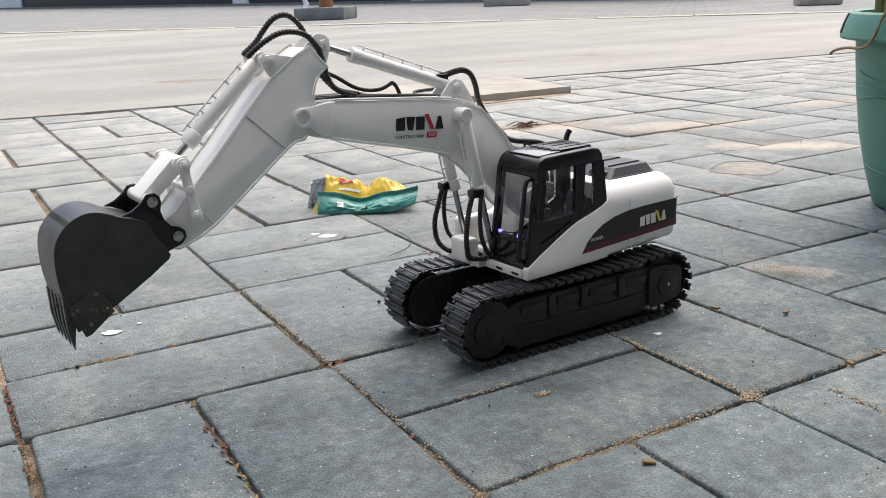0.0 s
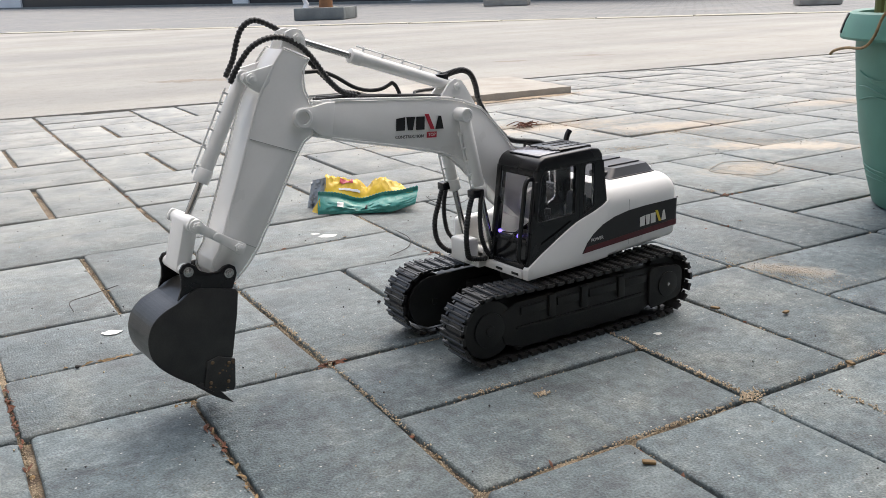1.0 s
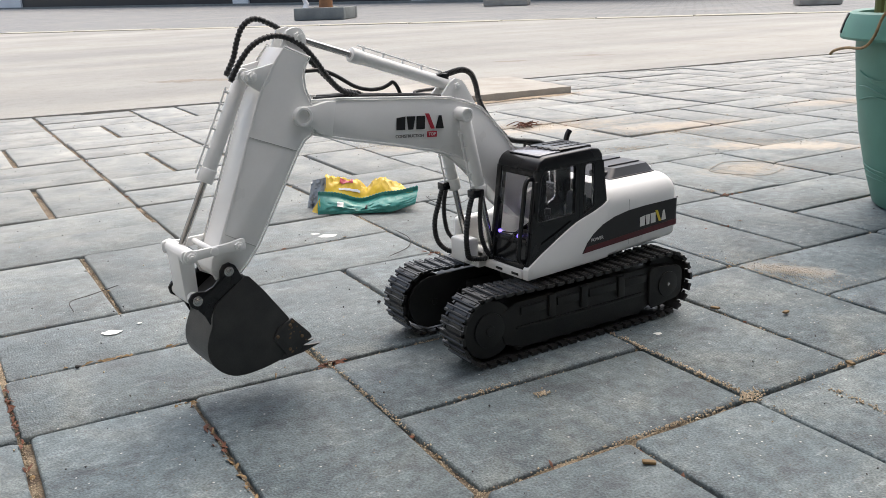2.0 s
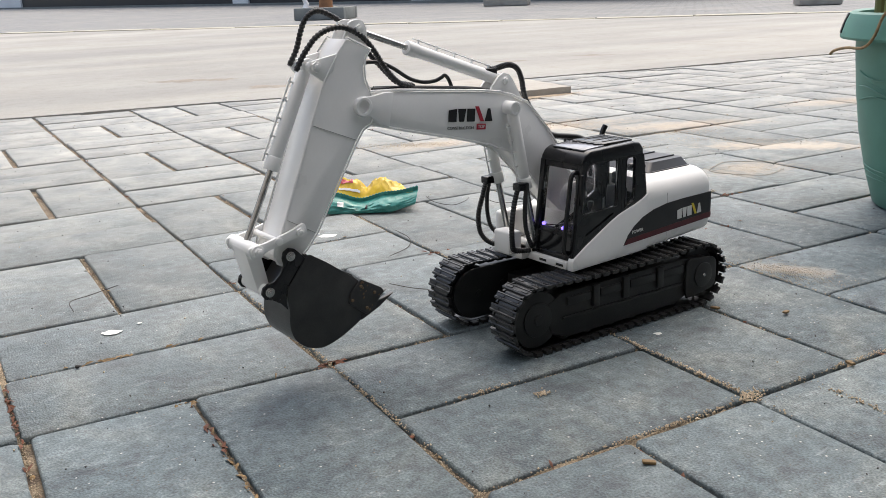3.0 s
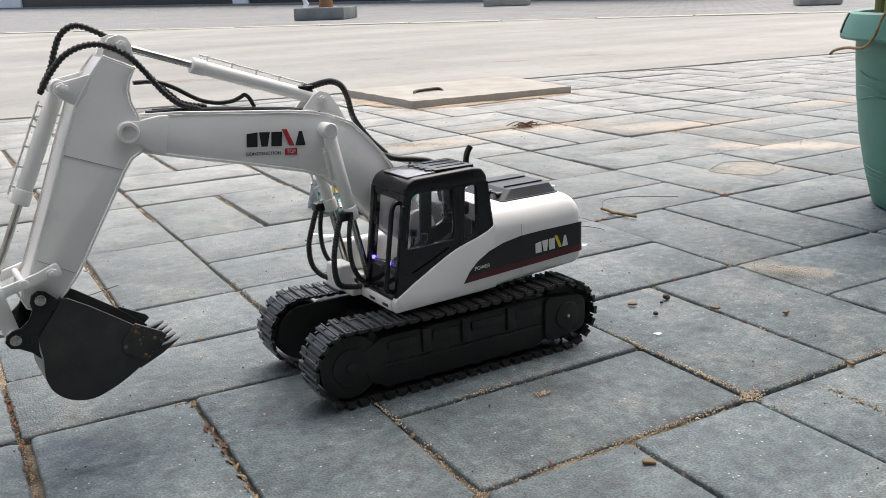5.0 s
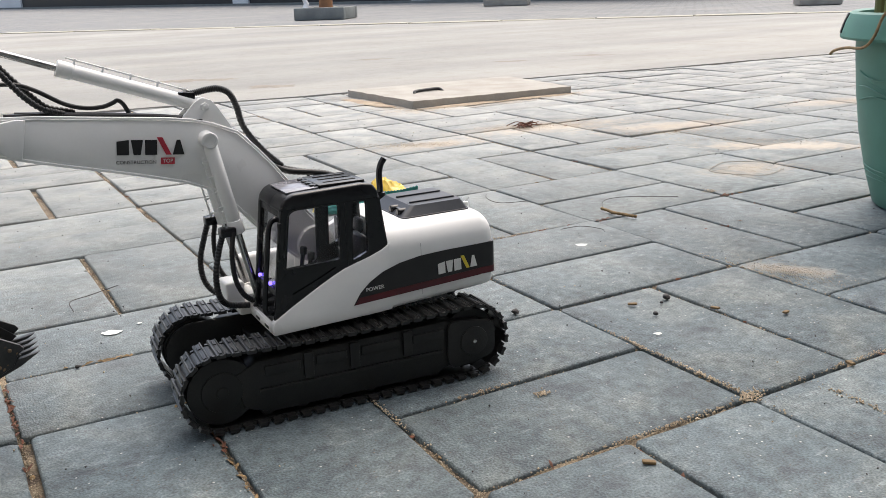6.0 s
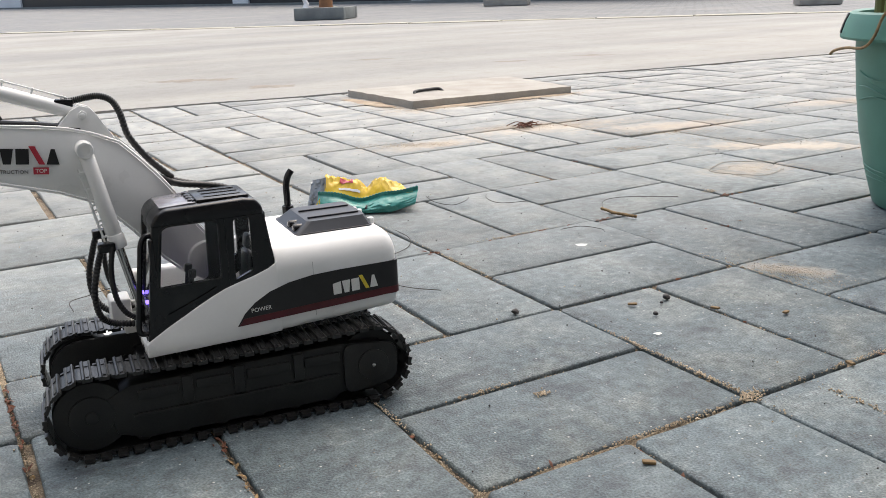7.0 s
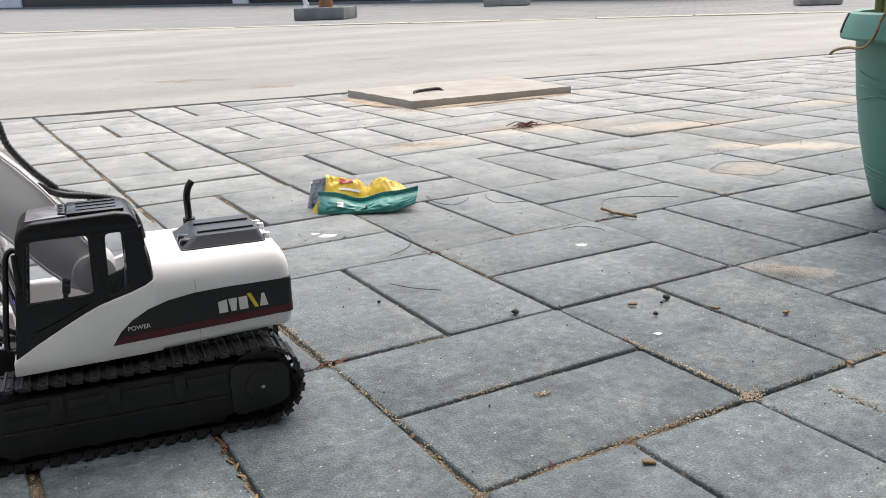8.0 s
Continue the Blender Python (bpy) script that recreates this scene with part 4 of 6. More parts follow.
low_pane = rounded([(0.0655, 0.1215), (0.0550, 0.1420), (0.0162, 0.1425), (0.0280, 0.1370), (0.0440, 0.1300)], 0.003, 3)
tall_pane = rounded([(0.0742, 0.1080), (0.0622, 0.2050), (0.0112, 0.2052), (0.0127, 0.1320)], [0.004, 0.010, 0.005, 0.003], 4)
rims = [[(x + (x - cx) * 0.05, z + (z - cz) * 0.04) for x, z in loop] for loop, cx, cz in ((wide_pane, 0.039, 0.177), (narrow_pane, -0.010, 0.175))]
for y0, y1, near in ((Y0, Y0 + 0.0045, False), (Y1 - 0.0045, Y1, True)):
    ym = (y0 + y1) / 2
    front_pane = wide_pane if near else tall_pane
    part("door_frame", holed(door_line, (front_pane, narrow_pane, low_pane) if near else (front_pane, narrow_pane), y0, y1), BLACK, cab, "black cab side with rounded window openings", smooth=25)
    part("door_pane", prism(front_pane, ym - 0.0004, ym + 0.0004), PANE, cab, "clear side pane")
    part("rear_side_pane", prism(narrow_pane, ym - 0.0004, ym + 0.0004), PANE, cab, "clear side pane")
part("lower_pane", prism(low_pane, Y1 - 0.00265, Y1 - 0.00185), SMOKED, cab, "smoked lower pane")
for loop, opening in zip(rims, (wide_pane, narrow_pane)):
    part("window_seal", holed(loop, (opening,), Y1, Y1 + 0.0005), DARK, cab, "black window seal")
part("door_seam", tube([(0.0050, Y1 + 0.0001, 0.1415), (0.0050, Y1 + 0.0001, 0.2050)], 0.0003, 6, 5), DARK, cab)


def front_x(z):
    """Where the sloping front of the cab lies at height z."""
    return 0.0832 - (z - 0.1) * 0.132


for y0, y1 in ((Y0 + 0.0002, Y0 + 0.0075), (Y1 - 0.0075, Y1 - 0.0002)):
    part("front_pillar", prism([(front_x(0.0948) - 0.009, 0.0948), (front_x(0.0948) + 0.0006, 0.0948), (front_x(0.206) + 0.0006, 0.206), (front_x(0.206) - 0.009, 0.206)], y0, y1, 0.0015), BLACK, cab)
part("rear_frame", join(box(-0.038, -0.034, Y0 + 0.005, Y1 - 0.0055, 0.0945, 0.155), box(-0.0345, -0.0310, Y0 + 0.005, Y0 + 0.012, 0.155, 0.206), box(-0.0345, -0.0310, Y1 - 0.012, Y1 - 0.0055, 0.155, 0.206)), BLACK, cab)
for z0, z1 in ((0.0945, 0.1010), (0.1215, 0.1285), (0.1985, 0.2055)):
    part("front_crossbar", prism([(front_x(z0) - 0.006, z0), (front_x(z0), z0), (front_x(z1), z1), (front_x(z1) - 0.006, z1)], Y0 + 0.0077, Y1 - 0.0077, 0.001), BLACK, cab)
part("windscreen", prism([(front_x(0.1285) - 0.002, 0.1285), (front_x(0.199) - 0.002, 0.199), (front_x(0.199) - 0.0028, 0.199), (front_x(0.1285) - 0.0028, 0.1285)], Y0 + 0.0077, Y1 - 0.0077), PANE, cab, "clear windscreen")
part("lower_windscreen", prism([(front_x(0.101) - 0.002, 0.1010), (front_x(0.1215) - 0.002, 0.1215), (front_x(0.1215) - 0.0028, 0.1215), (front_x(0.101) - 0.0028, 0.1010)], Y0 + 0.0077, Y1 - 0.0077), SMOKED, cab, "smoked lower windscreen")
part("cab_floor", box(-0.030, 0.079, Y0 + 0.007, Y1 - 0.007, 0.0946, 0.0985), DARK, cab)
part("seat", join(box(-0.020, 0.014, 0.022, 0.054, 0.112, 0.121, 0.004, 3), prism([(-0.022, 0.118), (-0.012, 0.118), (-0.017, 0.165), (-0.024, 0.165)], 0.023, 0.053, 0.004, 3),
                  prism([(-0.024, 0.167), (-0.017, 0.167), (-0.019, 0.181), (-0.025, 0.181)], 0.029, 0.047, 0.003, 3), box(-0.016, 0.010, 0.026, 0.050, 0.0985, 0.112)), GREYBOX, cab, "dark grey moulded driver's seat")
part("console", join(box(0.044, 0.058, 0.018, 0.056, 0.0985, 0.128, 0.003), rod((0.040, 0.026, 0.125), (0.036, 0.026, 0.150), 0.0022, 10), rod((0.040, 0.048, 0.125), (0.036, 0.048, 0.150), 0.0022, 10),
                     rod((0.036, 0.026, 0.148), (0.035, 0.026, 0.156), 0.0036, 12, None, 0.001), rod((0.036, 0.048, 0.148), (0.035, 0.048, 0.156), 0.0036, 12, None, 0.001)), DARK, cab, "dark console with two levers")
part("handrail", tube([(0.0820, 0.0600, 0.104), (0.0895, 0.0600, 0.107), (0.0890, 0.0600, 0.122), (0.0825, 0.0600, 0.170), (0.0795, 0.0600, 0.190), (0.0750, 0.0600, 0.1965), (0.0690, 0.0600, 0.1965)], 0.0026, 40, 12), BLACK, cab, "black handrail")
part("mirror", box(0.0700, 0.0745, 0.0685, 0.0725, 0.160, 0.196, 0.0020, 3), BLACK, cab, "black wing mirror")
part("wiper", tube([(0.0800, 0.020, 0.131), (0.0797, 0.040, 0.1335), (0.0793, 0.052, 0.137)], 0.0008, 12, 6), BLACK, cab)
for y in (0.0150, 0.0475):
    part("indicator_light", rod((0.0775, y, 0.1310), (0.0805, y, 0.1310), 0.0020, 14, None, 0.0005), LED, cab, "small glowing blue light")

# -- boom --
BOOM_PIN = Vector((0.010, 0, 0.142))
TIP = Vector((0.3215, 0, 0.286))                 # pivot of the stick, with the boom at rest
BY0, BY1, MID = -0.0415, -0.0085, -0.025
boom_line = [(0.335, 0.285), (0.332, 0.294), (0.322, 0.2985), (0.305, 0.2985), (0.273, 0.2975), (0.215, 0.2925), (0.158, 0.2880), (0.132, 0.2846), (0.112, 0.2793), (0.0871, 0.2692), (0.0691, 0.2514),
             (0.0509, 0.2310), (0.033, 0.2070), (0.018, 0.1780), (0.003, 0.160), (-0.006, 0.150), (-0.008, 0.138), (0.000, 0.127), (0.014, 0.124), (0.030, 0.130), (0.052, 0.150), (0.080, 0.1818),
             (0.0945, 0.1970), (0.1157, 0.2150), (0.1439, 0.2262), (0.1976, 0.2401), (0.2661, 0.2560), (0.303, 0.2655), (0.322, 0.271), (0.333, 0.277)]


def shift(outline, o):
    return [(x - o.x, z - o.z) for x, z in outline]


def inset(outline, d):
    """The outline drawn in by d."""
    out, k = [], len(outline)
    for i in range(k):
        p, a, c = Vector(outline[i]), Vector(outline[i - 1]), Vector(outline[(i + 1) % k])
        t = (c - a).normalized()
        out.append(tuple(p + Vector((-t.y, t.x)) * d))
    return out


def plated(outline, y0, y1, rim=0.0022, lip=0.0009):
    """A box girder whose side plates stand in a little behind a raised edge."""
    core = prism(outline, y0 + lip, y1 - lip, 0.0012)
    inner = inset(outline, rim)
    bm = bmesh.new()
    for y, s in ((y0, 1), (y1, -1)):
        a = [bm.verts.new((x, y + s * lip * 1.5, z)) for x, z in outline]
        b = [bm.verts.new((x, y, z)) for x, z in inset(outline, 0.0004)]
        c = [bm.verts.new((x, y, z)) for x, z in inner]
        d = [bm.verts.new((x, y + s * lip * 1.5, z)) for x, z in inset(outline, rim + 0.0006)]
        for p, q in ((a, b), (b, c), (c, d)):
            for i in range(len(outline)):
                j = (i + 1) % len(outline)
                bm.faces.new((p[i], p[j], q[j], q[i]))
    return join(core, bm)


B = BOOM_PIN
boom = part("boom", plated(shift(boom_line[::-1], B), BY0, BY1), WHITE, excavator, "white bent boom", m=SWING @ Matrix.Translation(B))


def ring_boss(x, z, y0, y1, r, hole):
    """A pin boss with a sunken middle."""
    bm = bmesh.new()
    prof = [(r, y0), (r, y1 - 0.0008), (r - 0.0008, y1), (hole, y1), (hole, y1 - 0.004), (0.0002, y1 - 0.004)]
    seg, rings = 28, []
    for rr, y in prof:
        rings.append([bm.verts.new((x + rr * math.cos(a), y, z + rr * math.sin(a))) for a in (math.tau * k / seg for k in range(seg))])
    for a, c in zip(rings, rings[1:]):
        for k in range(seg):
            bm.faces.new((a[k], a[(k + 1) % seg], c[(k + 1) % seg], c[k]))
    bm.faces.new(rings[0])
    bm.faces.new(rings[-1][::-1])
    return bm


CYL_PIN = Vector((0.1195, 0, 0.2665))            # boom cylinders at the boom
part("foot_boss", join(pin(0, 0, BY0 - 0.006, BY1 + 0.006, 0.021, 36, 0.002)), WHITE, boom)
for y0, y1 in ((BY1 - 0.004, 0.0075), (BY0 + 0.004, -0.0565)):
    part("cylinder_boss", ring_boss(CYL_PIN.x - B.x, CYL_PIN.z - B.z, y0, y1, 0.0082, 0.0052), WHITE, boom, "hollow white pin boss")
LUG = Vector((0.117, 0, 0.2975))                 # stick cylinder at the boom
lug_line = [(0.146, 0.283), (0.140, 0.288), (0.127, 0.302), (0.119, 0.3065), (0.110, 0.304), (0.104, 0.297), (0.086, 0.268), (0.078, 0.252), (0.092, 0.262), (0.118, 0.274)]
for y in (MID - 0.0105, MID + 0.0075):
    part("lug", prism(shift(lug_line, B), y, y + 0.003, 0.0006), WHITE, boom)
part("lug_pin", join(nut(LUG.x - B.x, LUG.z - B.z, MID + 0.0103, MID + 0.0135), pin(LUG.x - B.x, LUG.z - B.z, MID - 0.013, MID + 0.011, 0.004)), WHITE, boom)
for y0, y1 in ((BY1 - 0.001, -0.0022), (-0.0478, BY0 + 0.001)):
    part("fork_plate", prism(shift([(0.3325, 0.2850), (0.3290, 0.2930), (0.3215, 0.2965), (0.3110, 0.2955), (0.2920, 0.2985), (0.2830, 0.2980), (0.2900, 0.2612), (0.3015, 0.2650), (0.3130, 0.2745), (0.3215, 0.2745), (0.3290, 0.2780)][::-1], B), y0, y1, 0.0011), WHITE, boom)
mk, ac = mark(INK, RED, 0.0142, 0.0640)
part("trade_mark", mk, INK, boom, "black block-shaped mark", m=pose(0.1738 - B.x, BY1 + 0.0002, 0.2625 - B.z, 0, -4.5, 0) @ FLIP)
part("trade_mark_accent", ac, RED, boom, "red slash of the mark", m=pose(0.1738 - B.x, BY1 + 0.0003, 0.2625 - B.z, 0, -4.5, 0) @ FLIP)
lettering("CONSTRUCTION", 0.0047, INK, "lettering", boom, pose(0.1890 - B.x, BY1 + 0.0001, 0.2490 - B.z, 0, -4.5, 0) @ SIDEWAYS, "black word CONSTRUCTION")
red_tab = part("decal_tab", prism([(-0.0065, -0.0032), (0.0065, -0.0032), (0.0065, 0.0032), (-0.0065, 0.0032)], -0.0002, 0.0002), RED, boom, "red tab", m=pose(0.1590 - B.x, BY1 + 0.0002, 0.2478 - B.z, 0, -4.5, 0))
lettering("TOP", 0.0050, PALE, "lettering", boom, pose(0.1590 - B.x, BY1 + 0.0005, 0.2478 - B.z, 0, -4.5, 0) @ SIDEWAYS, "white word TOP")
part("pipe", join(tube([(0.300 - B.x, -0.018, 0.3005 - B.z), (0.24 - B.x, -0.018, 0.298 - B.z), (0.16 - B.x, -0.018, 0.291 - B.z), (0.12 - B.x, -0.016, 0.284 - B.z)], 0.0022, 24, 8),
                  tube([(0.290 - B.x, -0.030, 0.3005 - B.z), (0.22 - B.x, -0.030, 0.296 - B.z), (0.13 - B.x, -0.032, 0.286 - B.z)], 0.0022, 24, 8)), HOSE, boom, "black pipes along the top")



def shrink(v):
    """The boom's true length: its drawing drawn in towards its pin."""
    return Vector((B.x + (v.x - B.x) * 0.966, v.y, B.z + (v.z - B.z) * 0.966))


for ob in [boom, *boom.children]:
    if ob is boom or ob.matrix_basis.translation.length < 1e-6:
        ob.data.transform(Matrix.Diagonal((0.966, 1, 0.966, 1)))
    else:
        v = ob.matrix_basis.translation.copy()
        ob.matrix_basis = Matrix.Translation((v.x * -0.034, 0, v.z * -0.034)) @ ob.matrix_basis
CYL_PIN, LUG = shrink(CYL_PIN), shrink(LUG)

# -- stick --
st = TIP
stick_line = [(0.3338, 0.3529), (0.3082, 0.3410), (0.3148, 0.3338), (0.3170, 0.3238), (0.3161, 0.3119), (0.3123, 0.3027), (0.3100, 0.2960), (0.3085, 0.2860), (0.3095, 0.2750), (0.3122, 0.2673),
              (0.3209, 0.2626), (0.3286, 0.2518), (0.3586, 0.2011), (0.3797, 0.1658), (0.3926, 0.1504), (0.4025, 0.1415), (0.4080, 0.1372), (0.4170, 0.1368), (0.4255, 0.1418), (0.4285, 0.1495),
              (0.4262, 0.1600), (0.4194, 0.1690), (0.4121, 0.1867), (0.3937, 0.2324), (0.3750, 0.2812), (0.3622, 0.3122), (0.3440, 0.3402)]
SY0, SY1 = -0.0455, -0.0045
stick = part("stick", plated(shift(stick_line[::-1], st), SY0, SY1, 0.0016, 0.0006), WHITE, excavator, "white stick of the excavator arm")
part("pivot_boss", ring_boss(0, 0, SY1 - 0.002, SY1 + 0.0055, 0.0098, 0.0066), WHITE, stick, "round pivot boss")
part("pivot_boss", pin(0, 0, SY0 - 0.005, SY0 + 0.002, 0.0098), WHITE, stick, "round pivot boss")
TOP = Vector((0.3158, 0, 0.3615))                # stick cylinder at the stick
ear = [(0.3400, 0.3380), (0.3340, 0.3520), (0.3265, 0.3685), (0.3215, 0.3705), (0.3158, 0.3712), (0.3103, 0.3690), (0.3065, 0.3620), (0.3058, 0.3445), (0.3100, 0.3320), (0.3180, 0.3250)]
for y in (MID - 0.0125, MID + 0.0085):
    part("ear", prism(shift(ear, st), y, y + 0.004, 0.0008), WHITE, stick)
part("ear_pin", join(nut(TOP.x - st.x, TOP.z - st.z, MID + 0.0122, MID + 0.0155, 0.0052), pin(TOP.x - st.x, TOP.z - st.z, MID - 0.0145, MID + 0.013, 0.0045)), WHITE, stick)
part("groove", prism(shift([(0.3290, 0.2528), (0.3775, 0.2722), (0.3778, 0.2717), (0.3293, 0.2523)], st), SY1 - 0.0005, SY1 + 0.00015), SEAM, stick, "fine seam across the side")
part("groove", prism(shift([(0.3825, 0.1655), (0.4122, 0.1828), (0.4124, 0.1823), (0.3827, 0.1650)], st), SY1 - 0.0005, SY1 + 0.00015), SEAM, stick, "fine seam across the side")
BCP = Vector((0.3712, 0, 0.3282))                # bucket cylinder at the stick
mount = [(0.3440, 0.3400), (0.3560, 0.3375), (0.3690, 0.3350), (0.3762, 0.3335), (0.3790, 0.3270), (0.3750, 0.3215), (0.3630, 0.3135), (0.3520, 0.3220)]
for y in (SY0 + 0.0005, SY1 - 0.0045):
    part("cylinder_mount", prism(shift(mount, st), y, y + 0.004, 0.0008), WHITE, stick)
part("mount_pin", join(nut(BCP.x - st.x, BCP.z - st.z, SY1 - 0.0008, SY1 + 0.003, 0.0055), pin(BCP.x - st.x, BCP.z - st.z, SY0 - 0.002, SY1 - 0.001, 0.0048)), WHITE, stick)
LNK = Vector((0.4032, 0, 0.1712))                # rocker at the stick
END = Vector((0.4160, 0, 0.1485))                # bucket at the stick
part("rocker_pin", join(nut(LNK.x - st.x, LNK.z - st.z, 0.0022, 0.0052, 0.0046), pin(LNK.x - st.x, LNK.z - st.z, -0.0525, 0.0025, 0.0040)), WHITE, stick)

# -- rocker and bucket link --
L1, L2 = 0.0485, 0.0435
rocker = part("rocker", join(prism(rounded([(-0.008, -0.007), (0.010, -0.0045), (L1 - 0.010, -0.0045), (L1 + 0.008, -0.007), (L1 + 0.008, 0.007), (L1 - 0.010, 0.0045), (0.010, 0.0045), (-0.008, 0.007)], 0.005), -0.0015, 0.0022, 0.0008),
                             prism(rounded([(-0.008, -0.007), (0.010, -0.0045), (L1 - 0.010, -0.0045), (L1 + 0.008, -0.007), (L1 + 0.008, 0.007), (L1 - 0.010, 0.0045), (0.010, 0.0045), (-0.008, 0.007)], 0.005), -0.0522, -0.0485, 0.0008),
                             pin(L1 / 2, 0, 0.0018, 0.0040, 0.0042), pin(L1 / 2, 0, -0.052, 0.002, 0.0030)), WHITE, excavator, "white rocker arms")
part("rocker_end", join(pin(L1, 0, -0.0545, 0.0045, 0.0068), nut(L1, 0, 0.0042, 0.0070, 0.0046)), WHITE, rocker)
link = part("bucket_link", join(prism(rounded([(-0.004, -0.0075), (L2 + 0.005, -0.0065), (L2 + 0.005, 0.0065), (-0.004, 0.0075)], 0.004), -0.0405, -0.0095, 0.0012), pin(0, 0, -0.0465, -0.0035, 0.0072)), WHITE, excavator, "white bucket link")
part("link_pin", pin(L2, 0, -0.0495, -0.0005, 0.0060), WHITE, link)

# -- bucket: its own space has the stick pin as origin and the link pin on the x axis --
KY0, KY1 = -0.0535, 0.0035
shell_line = [(-0.0090, -0.0155), (0.0300, -0.0155), (0.0380, -0.0215), (0.0465, -0.0295), (0.0568, -0.0365), (0.0645, -0.0438), (0.0697, -0.0530), (0.0713, -0.0650), (0.0690, -0.0765), (0.0620, -0.0885),
              (0.0485, -0.0985), (0.0305, -0.1075), (0.0120, -0.1140)]
shell_line = shell_line[:1] + [(v.x, v.z) for v in smooth_path([(x, 0, z) for x, z in shell_line[1:]], 33)]


def shell():
    outer = [Vector(p) for p in shell_line]
    inner = [p + (Vector((0.020, -0.062)) - p).normalized() * 0.0028 for p in outer]
    bm = bmesh.new()
    for (a, b), (c, d) in zip(zip(outer, outer[1:]), zip(inner, inner[1:])):
        vs = [[bm.verts.new((p[0], y, p[1])) for p in (a, b, d, c)] for y in (KY0, KY1)]
        for i in range(4):
            j = (i + 1) % 4
            bm.faces.new((vs[0][i], vs[0][j], vs[1][j], vs[1][i]))
    bmesh.ops.remove_doubles(bm, verts=bm.verts[:], dist=0.00005)
    return bm


bucket = part("bucket", shell(), BUCKET, excavator, "black metal digging bucket", smooth=60)
cheek = shell_line + [(-0.0120, -0.1200), (-0.0145, -0.0800), (-0.0135, -0.0400), (-0.0115, -0.0185)]
bone = [(0.0490, 0.0000), (0.0465, 0.0062), (0.0405, 0.0085), (0.0345, 0.0062), (0.0290, 0.0012), (0.0200, -0.0008), (0.0110, 0.0010), (0.0060, 0.0062), (0.0000, 0.0085), (-0.0060, 0.0062), (-0.0085, 0.0000), (-0.0078, -0.0060),
        (-0.0060, -0.0160), (0.0310, -0.0160), (0.0420, -0.0235), (0.0470, -0.0290), (0.0450, -0.0180), (0.0460, -0.0080)]
for y in (KY0, KY1):
    s = 1 if y == KY1 else -1
    part("side_plate", prism(cheek, y - 0.0012, y + 0.0012, 0.0006), BUCKET, bucket)
    part("side_cutter", prism([(0.0120, -0.0880), (0.0020, -0.0830), (-0.0165, -0.0850), (-0.0205, -0.1130), (-0.0190, -0.1180), (-0.0110, -0.1165), (0.0000, -0.1190), (0.0120, -0.1135)],
                              min(y, y + s * 0.0034), max(y, y + s * 0.0034), 0.0008), BUCKET, bucket)
    for q in ((0.007, -0.0885), (-0.010, -0.0890), (-0.012, -0.108), (0.006, -0.1090)):
        part("cutter_bolt", pin(q[0], q[1], min(y + s * 0.003, y + s * 0.0046), max(y + s * 0.003, y + s * 0.0046), 0.0018, 10, 0.0004), SOIL, bucket, "soil-caked bolt head")
    part("ear_plate", prism(bone, min(y - s * 0.0035, y - s * 0.0002), max(y - s * 0.0035, y - s * 0.0002), 0.0008), BLACK, bucket, "glossy black ear plate")
    for q in ((0, 0), (0.0405, 0)):
        part("bolt", join(nut(q[0], q[1], y - s * 0.0004, y + s * 0.0020, 0.0036), pin(q[0], q[1], min(y, y + s * 0.0009), max(y, y + s * 0.0009), 0.0050)), CHROME, bucket, "steel bolt")
part("bucket_pin", join(pin(0, 0, KY0, KY1, 0.0042), pin(0.0405, 0, KY0, KY1, 0.0042)), DARK, bucket)
part("lip", prism([(0.0300, -0.1035), (0.0310, -0.1065), (0.0020, -0.1205), (0.0010, -0.1160)], KY0, KY1, 0.0005), BUCKET, bucket, "thick cutting lip")
tooth = [(0.0160, -0.1085), (0.0200, -0.1125), (-0.0020, -0.1245), (-0.0230, -0.1320), (-0.0040, -0.1165)]
for k in range(5):
    y = KY0 + 0.0015 + k * (KY1 - KY0 - 0.003) / 4
    part("tooth", prism(tooth, y - 0.0032, y + 0.0032, 0.0008), BUCKET, bucket, "pointed black tooth")
rnd = random.Random(12)
for k in range(13):
    px_, pz_ = rnd.uniform(-0.016, 0.008), rnd.uniform(-0.115, -0.087)
    bm = bmesh.new()
    bmesh.ops.create_icosphere(bm, subdivisions=1, radius=rnd.uniform(0.0005, 0.0015), matrix=Matrix.Translation((px_, KY1 + 0.0036, pz_)) @ Matrix.Diagonal((1.5, 0.35, 1.0, 1)))
    part("soil_crumb", bm, SOIL, bucket)
for k in range(8):
    bm = bmesh.new()
    bmesh.ops.create_icosphere(bm, subdivisions=1, radius=rnd.uniform(0.0012, 0.0026), matrix=Matrix.Translation((rnd.uniform(0.000, 0.012), KY0 + 0.007 + rnd.randrange(4) * 0.0134, -0.1175)))
    part("soil_crumb", bm, SOIL, bucket)


